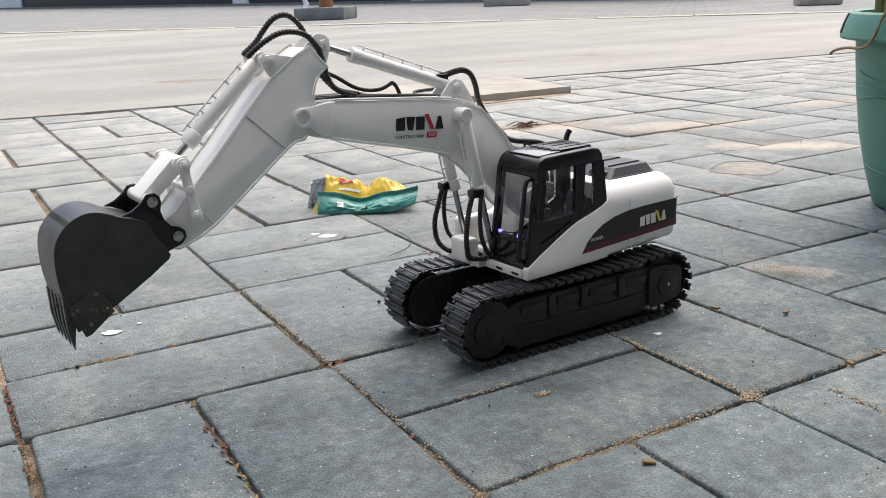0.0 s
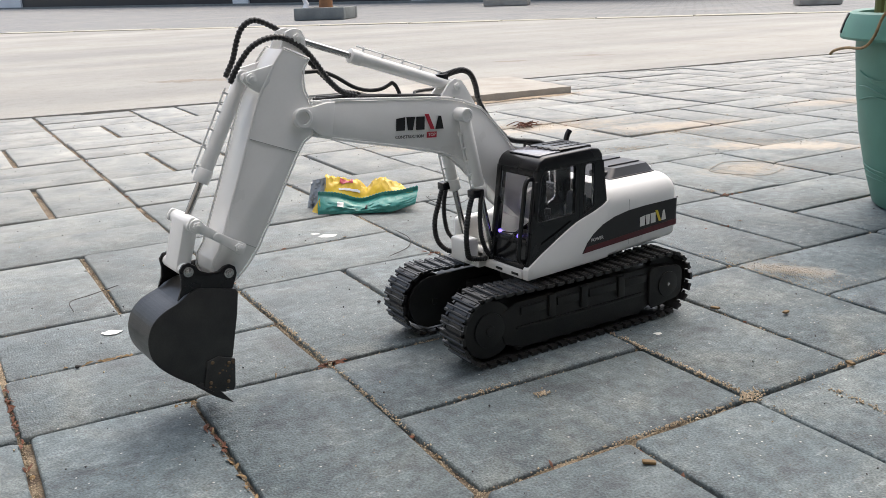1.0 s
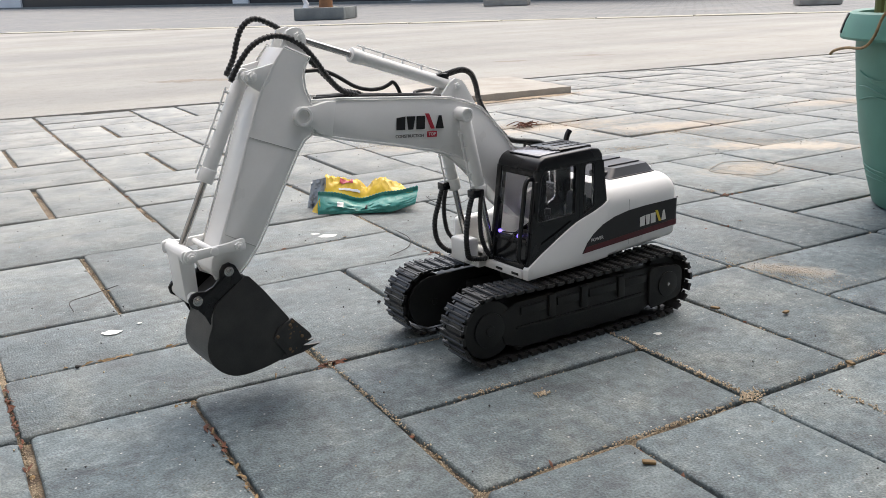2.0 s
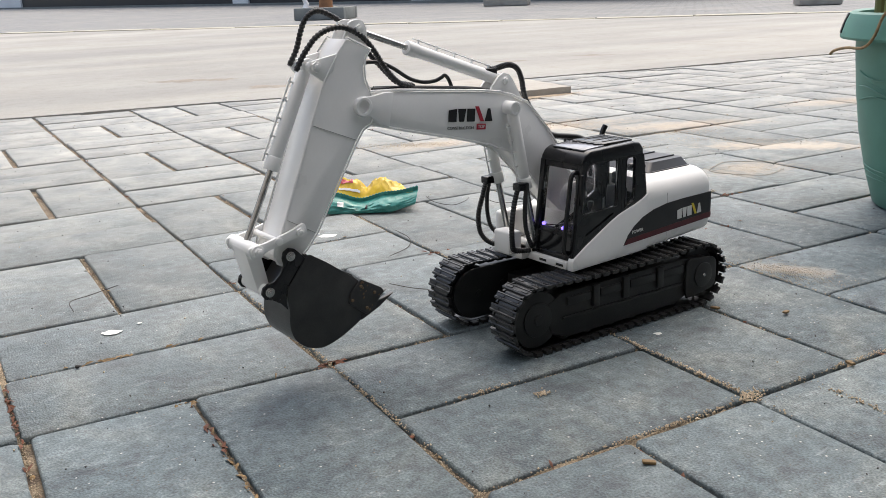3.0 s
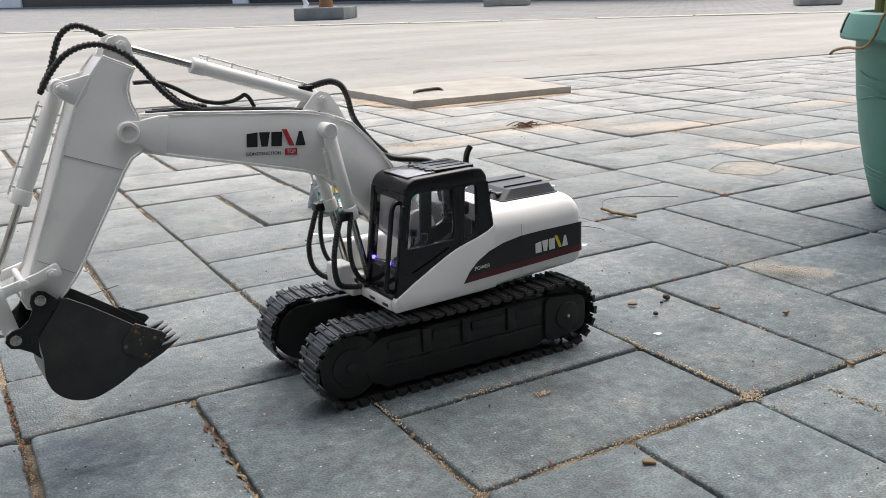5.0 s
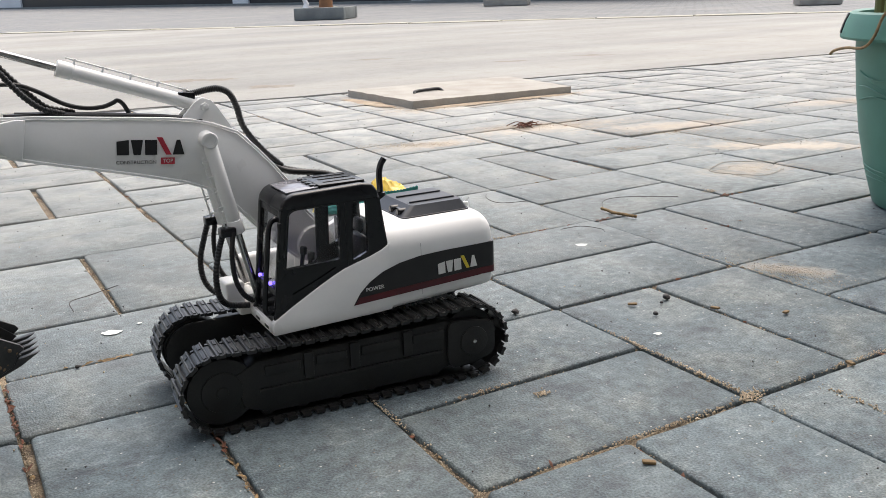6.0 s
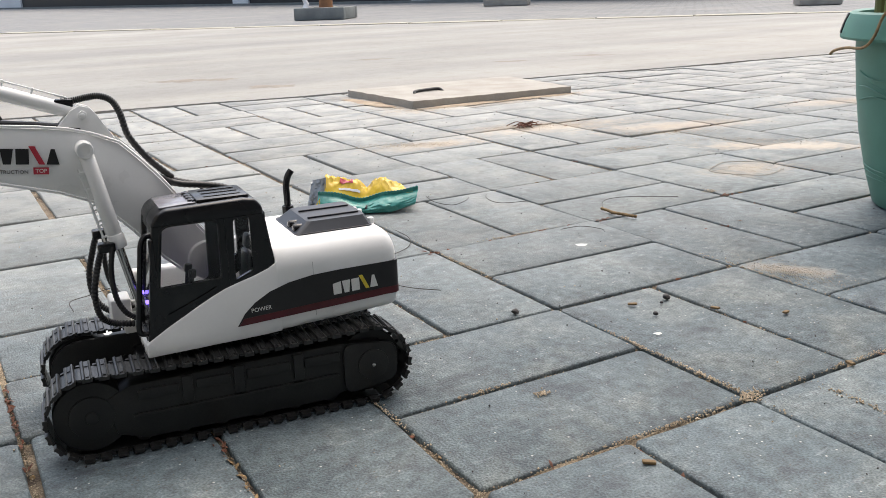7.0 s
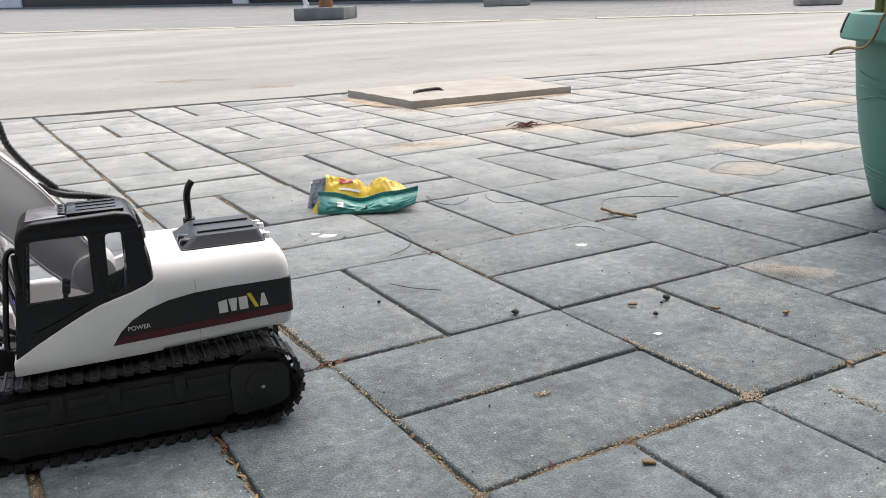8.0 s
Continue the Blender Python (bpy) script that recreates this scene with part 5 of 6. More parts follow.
# -- cylinders --
def cylinder(name, length, r_barrel, r_rod, y, rod_length, label, rail=1):
    """A barrel and a rod, both from their own eye along x."""
    bms = [rod((0.006, y, 0), (length - 0.012, y, 0), r_barrel, 24, None, 0.0008), rod((length - 0.014, y, 0), (length, y, 0), r_barrel * 1.13, 24, None, 0.001),
           pin(0, 0, y - r_barrel * 0.95, y + r_barrel * 0.95, r_barrel * 1.05), box(0.0, 0.012, y - r_barrel * 0.7, y + r_barrel * 0.7, -r_barrel * 0.7, r_barrel * 0.7, 0.001)]
    barrel = part(name, join(*bms), WHITE, excavator, label)
    if rail:
        zz = rail * (r_barrel + 0.0042)
        pp = [rod((0.016, y, zz), (length - 0.006, y, zz), 0.0010, 8)]
        for k in range(5):
            x = 0.020 + (length - 0.034) * k / 4
            pp.append(box(x - 0.0009, x + 0.0009, y - 0.0012, y + 0.0012, min(0, zz) , max(0, zz) + 0.0014, 0.0003))
        part("oil_pipe", join(*pp), WHITE, barrel, "thin white pipe")
    piston = part("piston_rod", join(rod((0, y, 0), (rod_length, y, 0), r_rod, 18), pin(0, 0, y - 0.006, y + 0.006, 0.0062)), CHROME, excavator, "bright steel piston rod")
    return barrel, piston


stick_barrel, stick_piston = cylinder("stick_cylinder", 0.135, 0.0068, 0.0033, MID, 0.120, "white stick cylinder")
bucket_barrel, bucket_piston = cylinder("bucket_cylinder", 0.108, 0.0072, 0.0033, MID, 0.095, "white bucket cylinder")
lift = []
for y in (0.0, -0.050):
    lift.append(cylinder("boom_cylinder", 0.098, 0.0068, 0.0036, y, 0.085, "white boom cylinder", 1))
FOOT = Vector((0.078, 0, 0.100))                 # boom cylinders at the upper body
foot_bracket = part("cylinder_bracket", join(box(0.062, 0.098, -0.058, -0.003, 0.085, 0.0945, 0.002), box(0.070, 0.088, -0.047, -0.043, 0.09, 0.106, 0.001), box(0.070, 0.088, -0.0075, -0.0065, 0.09, 0.106, 0.0005),
                                             pin(FOOT.x, FOOT.z, -0.056, 0.004, 0.0045)), WHITE, excavator, "white bracket at the front edge", m=SWING)
part("front_box", box(0.088, 0.108, -0.044, -0.014, 0.090, 0.118, 0.003, 3), WHITE, foot_bracket, "white block between the cylinders")


for ob in list(excavator.children_recursive):
    if ob.type == "MESH" and ob.data.materials and ob.data.materials[0] == PANE:
        ob.visible_shadow = False

# ---- hoses that bend: each a row of short rubber rings ----
def ring_piece(r, length):
    bm = bmesh.new()
    prof = [(r * 0.80, -length * 0.75), (r * 0.80, -length * 0.30), (r, -length * 0.20), (r, length * 0.20), (r * 0.80, length * 0.30), (r * 0.80, length * 0.75)]
    seg, rings = 10, []
    for rr, x in prof:
        rings.append([bm.verts.new((x, rr * math.cos(a), rr * math.sin(a))) for a in (math.tau * k / seg for k in range(seg))])
    for a, c in zip(rings, rings[1:]):
        for k in range(seg):
            bm.faces.new((a[k], a[(k + 1) % seg], c[(k + 1) % seg], c[k]))
    bm.faces.new(rings[0])
    bm.faces.new(rings[-1][::-1])
    return finish(bm, "hose_ring", HOSE, 40)


# points in the upper body's space with the stick as it stands at one second: (x, y, z, share by which the point goes with the stick)
HOSES = [
    [(0.3884, -0.012, 0.3261, 1), (0.3821, -0.012, 0.3364, 1), (0.3743, -0.012, 0.3465, 1), (0.3646, -0.012, 0.3561, 1), (0.3513, -0.012, 0.3625, 1), (0.3357, -0.012, 0.3640, 1), (0.3206, -0.012, 0.3590, 0.9),
     (0.3083, -0.012, 0.3505, 0.75), (0.2987, -0.012, 0.3395, 0.6), (0.2890, -0.013, 0.3267, 0.4), (0.2790, -0.014, 0.3153, 0.2), (0.2657, -0.016, 0.3052, 0), (0.2488, -0.018, 0.2998, 0)],
    [(0.3815, -0.038, 0.3296, 1), (0.3725, -0.039, 0.3440, 1), (0.3670, -0.040, 0.3587, 1), (0.3614, -0.040, 0.3708, 1), (0.3538, -0.040, 0.3778, 1), (0.3448, -0.040, 0.3798, 1), (0.3334, -0.039, 0.3757, 1),
     (0.3200, -0.038, 0.3677, 0.9), (0.3039, -0.036, 0.3517, 0.7), (0.2942, -0.034, 0.3393, 0.5), (0.2842, -0.032, 0.3278, 0.35), (0.2712, -0.030, 0.3142, 0.15), (0.2600, -0.029, 0.3050, 0), (0.2380, -0.030, 0.2995, 0)],
]
hose_rings = []
for k, pts in enumerate(HOSES):
    length = sum((Vector(a[:3]) - Vector(b[:3])).length for a, b in zip(pts, pts[1:]))
    count = int(length / 0.0042)
    me = ring_piece(0.0030, length / count)
    hose = []
    for i in range(count):
        ob = new("hose_ring", me)
        ob.parent = excavator
        hose.append(ob)
    hose_rings.append((pts, hose))
third = [(0.2964, 0.3225), (0.2770, 0.3218), (0.2605, 0.3156), (0.2384, 0.3026), (0.2209, 0.2975), (0.2055, 0.2975), (0.1958, 0.3005), (0.1912, 0.3025), (0.1865, 0.2987), (0.1821, 0.2900)]
part("short_hose", tube([(x - B.x, MID, z - B.z) for x, z in third], 0.0021, 50, 10), HOSE, boom, "smooth black hose")
rear = [(0.1290, 0.3036), (0.1166, 0.3055), (0.1062, 0.3075), (0.0957, 0.3078), (0.0854, 0.3027), (0.0790, 0.2901), (0.0730, 0.2681), (0.0558, 0.2444), (0.0355, 0.2248)]
part("cylinder_hose", tube([(x - B.x, MID, z - B.z) for x, z in rear], 0.0028, 100, 10, 0.0007), HOSE, boom, "ribbed black hose")
part("hose_clip", join(box(0.120 - B.x, 0.136 - B.x, MID - 0.005, MID + 0.005, 0.2985 - B.z, 0.3065 - B.z, 0.001)), BLACK, boom)
part("deck_hose", join(tube([(0.050, MID, 0.236), (0.030, MID + 0.004, 0.226), (0.004, MID + 0.006, 0.2215), (-0.016, MID + 0.006, 0.2165), (-0.028, MID + 0.004, 0.207), (-0.036, MID, 0.19), (-0.040, MID, 0.165)], 0.0030, 70, 10, 0.0006),
                       tube([(0.045, MID - 0.008, 0.232), (0.020, MID - 0.006, 0.224), (-0.004, MID - 0.006, 0.2175), (-0.022, MID - 0.006, 0.208), (-0.034, MID - 0.01, 0.19), (-0.040, MID - 0.01, 0.165)], 0.0028, 70, 10, 0.0006),
                       rod((0.006, MID, 0.205), (0.006, MID, 0.222), 0.0018, 8)), HOSE, excavator, "black hoses over the deck", m=SWING)
for y, dy in ((0.0, 0.004), (-0.050, -0.004)):
    part("cylinder_hose", tube([(0.108, y + dy, 0.180), (0.115, y + dy, 0.160), (0.121, y + dy * 1.5, 0.135), (0.119, y + dy, 0.112), (0.108, y - dy, 0.099), (0.088, y * 0.7, 0.096)], 0.0027, 70, 10, 0.0007), HOSE, excavator, "ribbed black hose", m=SWING)
    part("cylinder_hose", tube([(0.100, y + dy * 2, 0.178), (0.104, y + dy * 2.4, 0.155), (0.103, y + dy * 2.4, 0.130), (0.096, y + dy * 2, 0.112), (0.084, y * 0.8, 0.100)], 0.0023, 50, 10, 0.0006), HOSE, excavator, "ribbed black hose", m=SWING)
    part("hose_clamp", box(0.097, 0.113, y - 0.006 + dy, y + 0.006 + dy, 0.173, 0.182, 0.0015), BLACK, excavator, m=SWING)


# ---- what moves, and when ----
def ease(t, rows):
    """Value at t of rows (seconds, value), joined by straight lines."""
    if t <= rows[0][0]:
        return rows[0][1]
    for (a, u), (b, v) in zip(rows, rows[1:]):
        if t <= b:
            return u + (v - u) * (t - a) / (b - a)
    return rows[-1][1]


STICK_TURN = [(0.0, -33.8), (0.5, -47.6), (0.78, -55.3), (0.9, -55.8), (8.0, -55.8)]
BUCKET_TURN = [(0.0, 94.6), (0.60, 95.4), (0.70, 93.0), (1.0, 69.4), (1.45, 33.0), (1.55, 30.3), (1.9, 30.3), (2.2, 6.0), (2.4, 3.4), (8.0, 3.4)]
BOOM_TURN = [(0.0, -0.3), (1.9, -0.3), (2.4, 0.8), (3.5, 0.8), (4.5, -0.3), (6.0, 1.2), (7.0, 1.8), (8.0, 1.8)]
# the drive: seconds, place of the tracks' middle, heading
DRIVE = [(0.0, 0.2758, -0.0244, 182.8), (2.0, 0.2758, -0.0244, 182.8), (2.2, 0.2785, -0.0246, 182.9), (2.5, 0.3, -0.0252, 183.3), (2.8, 0.324, -0.026, 183.8), (2.95, 0.3355, -0.0265, 183.9),
         (3.08, 0.3355, -0.0262, 183.9), (3.3, 0.3195, -0.0267, 183.9), (3.5, 0.2962, -0.0273, 183.7), (4.0, 0.2348, -0.0305, 183.1), (4.5, 0.1719, -0.035, 182.2), (5.0, 0.1105, -0.0365, 180.3),
         (5.5, 0.0495, -0.035, 177.8), (6.0, -0.0104, -0.0307, 175.9), (6.5, -0.0655, -0.025, 174.9), (7.0, -0.1232, -0.021, 173.6), (7.5, -0.1785, -0.014, 172.0), (8.0, -0.2299, -0.002, 170.9)]


def drive_pose(row):
    return pose(row[1], row[2], 0, 0, 0, row[3]) @ Matrix.Translation((-0.0025, 0, 0))


def turned(origin, degrees):
    """In the upper body's space: a part at origin, turned up by degrees in its plane."""
    return Matrix.Translation(origin) @ Matrix.Rotation(-radians(degrees), 4, "Y")


def arm_at(t):
    up, st_, bk = ease(t, BOOM_TURN), ease(t, STICK_TURN), ease(t, BUCKET_TURN)
    lift_m = Matrix.Translation(BOOM_PIN + Vector((0, 0, 0.0055))) @ Matrix.Rotation(-radians(up), 4, "Y") @ Matrix.Translation(-BOOM_PIN)
    tip = lift_m @ shrink(TIP + Vector((0.001, 0, 0)))
    stick_m = Matrix.Translation(tip) @ Matrix.Rotation(-radians(st_ + up + 55.8), 4, "Y")
    return up, st_, bk, lift_m, tip, stick_m


def heading(a, b):
    return math.degrees(math.atan2(b.z - a.z, b.x - a.x))


def meet(a, ra, b, rb):
    """The crossing of two circles in the arm's plane that lies outward of the stick."""
    d = b - a
    dist = min(d.length, ra + rb - 1e-5)
    k = (ra * ra - rb * rb + dist * dist) / (2 * dist)
    h = math.sqrt(max(0.0, ra * ra - k * k))
    u = d.normalized()
    n = Vector((-u.z, 0, u.x))
    p = a + u * k + n * h
    return p


upper_parts = [ob for ob in excavator.children if ob.name.split('.')[0] in ('upper_body', 'cab_roof', 'cylinder_bracket', 'deck_hose', 'cylinder_hose', 'hose_clamp')]


def motions():
    walk(excavator, [(r[0], drive_pose(r)) for r in DRIVE])
    times = [0.0, 0.1, 0.2, 0.3, 0.4, 0.5, 0.6, 0.7, 0.8, 0.9, 1.0, 1.1, 1.2, 1.3, 1.4, 1.5, 1.6, 1.8, 1.9, 2.0, 2.1, 2.2, 2.3, 2.4, 2.6, 2.8, 3.2, 3.6, 4.0, 4.4, 4.6, 4.8, 5.0, 5.2, 5.4, 5.6, 5.8, 6.0, 6.25, 6.5, 6.75, 7.0, 7.25, 7.5, 7.75, 8.0]
    rows = {ob: [] for ob in (boom, stick, rocker, link, bucket, stick_barrel, stick_piston, bucket_barrel, bucket_piston, *[o for pair in lift for o in pair])}
    ring_rows = [[[] for _ in hose] for _, hose in hose_rings]
    for t in times:
        up, st_, bk, lift_m, tip, stick_m = arm_at(t)
        on_stick = lambda v: stick_m @ (v - TIP)
        rows[boom].append((t, lift_m @ Matrix.Translation(BOOM_PIN)))
        rows[stick].append((t, stick_m))
        end, lnk = on_stick(END), on_stick(LNK)
        bturn = st_ + up + bk
        rows[bucket].append((t, turned(end, bturn)))
        bpin = end + Vector((math.cos(radians(bturn)), 0, math.sin(radians(bturn)))) * 0.0405
        knee = meet(lnk, L1, bpin, L2)
        rows[rocker].append((t, turned(lnk, heading(lnk, knee))))
        rows[link].append((t, turned(knee, heading(knee, bpin))))
        for barrel, piston, a, b in ((stick_barrel, stick_piston, lift_m @ LUG, on_stick(TOP)), (bucket_barrel, bucket_piston, on_stick(BCP), knee),
                                     (lift[0][0], lift[0][1], lift_m @ CYL_PIN, FOOT), (lift[1][0], lift[1][1], lift_m @ CYL_PIN, FOOT)):
            rows[barrel].append((t, turned(a, heading(a, b))))
            rows[piston].append((t, turned(b, heading(b, a))))
        for (pts, hose), rr in zip(hose_rings, ring_rows):
            now = []
            for x, y, z, share in pts:
                v = Vector((x, y, z))
                now.append((lift_m @ shrink(v)) * (1 - share) + on_stick(v) * share)
            dense = smooth_path(now, 160)
            run = [0.0]
            for a, b in zip(dense, dense[1:]):
                run.append(run[-1] + (b - a).length)
            for i in range(len(hose)):
                s = (i + 0.5) / len(hose) * run[-1]
                k = max(1, next(j for j, v in enumerate(run) if v >= s))
                f = (s - run[k - 1]) / (run[k] - run[k - 1])
                p, d = dense[k - 1].lerp(dense[k], f), dense[k] - dense[k - 1]
                side = Vector((0, 1, 0))
                zax = d.cross(side).normalized()
                m = Matrix((d.normalized(), zax.cross(d).normalized(), zax)).transposed().to_4x4()
                rr[i].append((t, Matrix.Translation(p) @ m))
    slews = {t: slewed(ease(t, SWING_TURN)) for t in times}
    for ob, r in rows.items():
        walk(ob, [(t, slews[t] @ m) for t, m in r])
    for ob in upper_parts:
        walk(ob, [(t, slews[t]) for t in times])
    for (pts, hose), rr in zip(hose_rings, ring_rows):
        for ob, r in zip(hose, rr):
            walk(ob, [(t, slews[t] @ m) for t, m in r])
    # the shoes run round with the way that each track has gone
    way = {1: [(0.0, 0.0)], -1: [(0.0, 0.0)]}
    for a, b in zip(DRIVE, DRIVE[1:]):
        for k in range(1, 5):
            pa = [u + (v - u) * (k - 1) / 4 for u, v in zip(a, b)]
            pb = [u + (v - u) * k / 4 for u, v in zip(a, b)]
            h = radians((pa[3] + pb[3]) / 2)
            ahead = (pb[1] - pa[1]) * math.cos(h) + (pb[2] - pa[2]) * math.sin(h)
            for side in (1, -1):
                way[side].append((pb[0], way[side][-1][1] + ahead - side * 0.0625 * radians(pb[3] - pa[3])))
    shoe_times = [0.0, 2.0] + [2.2 + 0.2 * k for k in range(30)]
    for ob, side, s0 in track_shoes:
        r = []
        for t in shoe_times:
            x, z, a = on_loop(s0 + ease(t, way[side]))
            r.append((t, pose(x, side * 0.0625, z) @ Matrix.Rotation(a, 4, "Y")))
        walk(ob, r)


# ---- pavers, grains and litter ----
def paver_mesh(seed):
    """One paver, long side along y, with worn and chipped edges."""
    rnd = random.Random(seed)
    hx, hy = 0.1547 / 2, 0.3147 / 2
    corner = 0.004
    ring = []
    for sx, sy in ((1, 1), (-1, 1), (-1, -1), (1, -1)):
        a = (sx * hx, sy * (hy - corner)) if sx * sy > 0 else (sx * (hx - corner), sy * hy)
        b = (sx * (hx - corner), sy * hy) if sx * sy > 0 else (sx * hx, sy * (hy - corner))
        ring += [a, b]
    pts = []
    for i, p in enumerate(ring):
        q = ring[(i + 1) % 8]
        pts.append(p)
        if i % 2 == 1:
            n = 3 if abs(q[1] - p[1]) > 0.2 else 2
            for k in range(1, n + 1):
                f = (k + rnd.uniform(-0.25, 0.25)) / (n + 1)
                c = (p[0] + (q[0] - p[0]) * f, p[1] + (q[1] - p[1]) * f)
                s = 1 - rnd.choice((0.0, 0.0, 0.006, 0.014))
                pts.append((c[0] * s if abs(q[1] - p[1]) > 0.2 else c[0], c[1] if abs(q[1] - p[1]) > 0.2 else c[1] * (1 - (1 - s) * 0.5)))
    bm = bmesh.new()
    rings = []
    for inset_, z in ((0.0, -0.03), (0.0, -0.0032), (0.0007, -0.0012), (0.0026, 0.0)):
        rings.append([bm.verts.new((x * (1 - inset_ / hx), y * (1 - inset_ / hy), z)) for x, y in pts])
    for a, b in zip(rings, rings[1:]):
        for i in range(len(pts)):
            j = (i + 1) % len(pts)
            bm.faces.new((a[i], a[j], b[j], b[i]))
    bm.faces.new(rings[-1])
    return bm


PAVER_MESHES = [finish(paver_mesh(k), "paver", PAVER, 50) for k in range(6)]
rnd = random.Random(21)
slots = []
for i in range(-9, 20):
    for j in range(-7, 9):
        for h in (0.25, 0.75):
            along_x = (i + j) % 2 != 0
            x, y = ((i + 0.5), (j + h)) if along_x else ((i + h), (j + 0.5))
            x, y = x * SIDE, y * SIDE
            if y > edge_y(x) + 0.12:
                continue
            if 1.13 < x < 1.75 and 1.95 < y < 2.30:
                continue
            m = pose(x + rnd.uniform(-0.0018, 0.0018), y + rnd.uniform(-0.0018, 0.0018), rnd.uniform(-0.0020, 0.0002) * (1.0 if y < 0.8 else 1.5), rnd.uniform(-0.35, 0.35) * (1.0 if y < 0.8 else 1.3), rnd.uniform(-0.35, 0.35) * (1.0 if y < 0.8 else 1.3),
                     (90 if along_x else 0) + 180 * rnd.randrange(2) + rnd.uniform(-0.45, 0.45))
            if (i, j) == (-1, -1):
                m = Matrix.Translation((0.003, 0.001, 0)) @ Matrix.Translation((-0.16, -0.16, 0)) @ Matrix.Rotation(radians(-1.3), 4, "Z") @ Matrix.Translation((0.16, 0.16, 0)) @ m
            slots.append(((Vector((x, y)) - Vector((0.35, 0.2))).length, m, rnd.randrange(6)))
slots.sort(key=lambda s: s[0])
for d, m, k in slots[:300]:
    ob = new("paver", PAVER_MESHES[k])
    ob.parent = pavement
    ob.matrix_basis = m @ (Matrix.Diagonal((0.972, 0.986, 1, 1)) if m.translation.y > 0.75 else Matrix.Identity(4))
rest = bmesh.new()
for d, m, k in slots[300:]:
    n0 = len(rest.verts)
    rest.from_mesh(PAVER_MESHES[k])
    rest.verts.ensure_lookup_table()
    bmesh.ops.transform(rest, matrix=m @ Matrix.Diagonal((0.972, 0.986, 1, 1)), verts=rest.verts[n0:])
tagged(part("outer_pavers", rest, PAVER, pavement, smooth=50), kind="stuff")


def scatter(count, make, where, seed):
    """Many small pieces in one mesh."""
    rnd = random.Random(seed)
    verts, faces = [], []
    for _ in range(count):
        v, f = make(rnd)
        m = where(rnd)
        if m is None:
            continue
        n = len(verts)
        verts += [tuple(m @ Vector(p)) for p in v]
        faces += [tuple(n + i for i in q) for q in f]
    me = bpy.data.meshes.new("scatter")
    me.from_pydata(verts, [], faces)
    return me


def on_joint(rnd, spread=0.004, z=-0.003, reach=(-1.6, 3.4, -1.0, 2.4)):
    """A spot on one of the joints between the pavers."""
    while True:
        i, j = rnd.randrange(-5, 11), rnd.randrange(-4, 8)
        f = rnd.random()
        kind = rnd.randrange(3)
        if kind == 0:
            x, y = i + f, j
        elif kind == 1:
            x, y = i, j + f
        else:
            x, y = (i + f, j + 0.5) if (i + j) % 2 else (i + 0.5, j + f)
        x, y = x * SIDE, y * SIDE
        if reach[0] < x < reach[1] and reach[2] < y < min(reach[3], edge_y(x)):
            break
    x, y = x + rnd.gauss(0, spread), y + rnd.gauss(0, spread)
    return pose(x, y, bed_z(x, y) + z, rnd.uniform(0, 360), rnd.uniform(0, 360), rnd.uniform(0, 360))


def grain(rnd):
    s = rnd.uniform(0.0005, 0.0015)
    return [(s, 0, 0), (-s, s * 0.3, 0), (0, s, 0.2 * s), (0, -s, 0.1 * s), (0, 0, s), (0.1 * s, 0, -s)], [(0, 2, 4), (2, 1, 4), (1, 3, 4), (3, 0, 4), (2, 0, 5), (1, 2, 5), (3, 1, 5), (0, 3, 5)]


def fine_grain(rnd):
    v, f = grain(rnd)
    return [(x * 0.6, y * 0.6, z * 0.5) for x, y, z in v], f


def stuff(name, me, material, label, category):
    me.materials.append(material)
    return tagged(new(name, me), label, category, kind="stuff")


stuff("sand_grains", scatter(34000, grain, lambda r: on_joint(r, 0.0024, r.uniform(0.0, 0.0022), (-0.6, 1.5, -0.75, 0.9) if r.random() < 0.75 else (-1.6, 3.4, -1.0, 2.4)), 5), GRIT, "coarse yellow-brown sand in the joints", "sand")


def flake(rnd):
    a, b, h = rnd.uniform(0.002, 0.0085), rnd.uniform(0.001, 0.0028), rnd.uniform(0.0004, 0.0016)
    return [(-a, 0, 0), (-a * 0.3, b, h), (a * 0.4, b * 0.8, h * 0.6), (a, 0, 0.5 * h), (a * 0.3, -b, h * 0.2), (-a * 0.4, -b * 0.9, 0), (0, 0, h * 1.5)], \
        [(0, 5, 6), (5, 4, 6), (4, 3, 6), (3, 2, 6), (2, 1, 6), (1, 0, 6)]


def curled_leaf(rnd):
    v, f = flake(rnd)
    return [(x * 1.2, y * 0.85, z * 1.1 + abs(y) * 0.5 - 0.0016) for x, y, z in v], f


def lying(rnd, spread, z):
    m = on_joint(rnd, spread, z)
    return Matrix.Translation(m.translation) @ pose(0, 0, 0, rnd.uniform(-25, 25), rnd.uniform(-25, 25), rnd.uniform(0, 360))


stuff("leaf_litter", scatter(800, flake, lambda r: lying(r, 0.0035, r.uniform(0.001, 0.005)), 6), LEAF, "reddish-brown dry leaf scraps in the joints", "leaf litter")
stuff("straw_litter", scatter(600, flake, lambda r: lying(r, 0.004, r.uniform(0.001, 0.005)), 7), STRAW, "straw-coloured chaff in the joints", "chaff")


def anywhere(rnd):
    x, y = rnd.uniform(-1.2, 3.0), rnd.uniform(-0.8, 2.3)
    return pose(x, y, 0.0006, rnd.uniform(0, 360), rnd.uniform(0, 360), rnd.uniform(0, 360))


stuff("grit", scatter(1500, grain, anywhere, 9), CHIP, "dark specks of grit on the pavers", "grit")
stuff("pale_grit", scatter(700, grain, anywhere, 10), GRIT, "pale sand grains on the pavers", "grit")



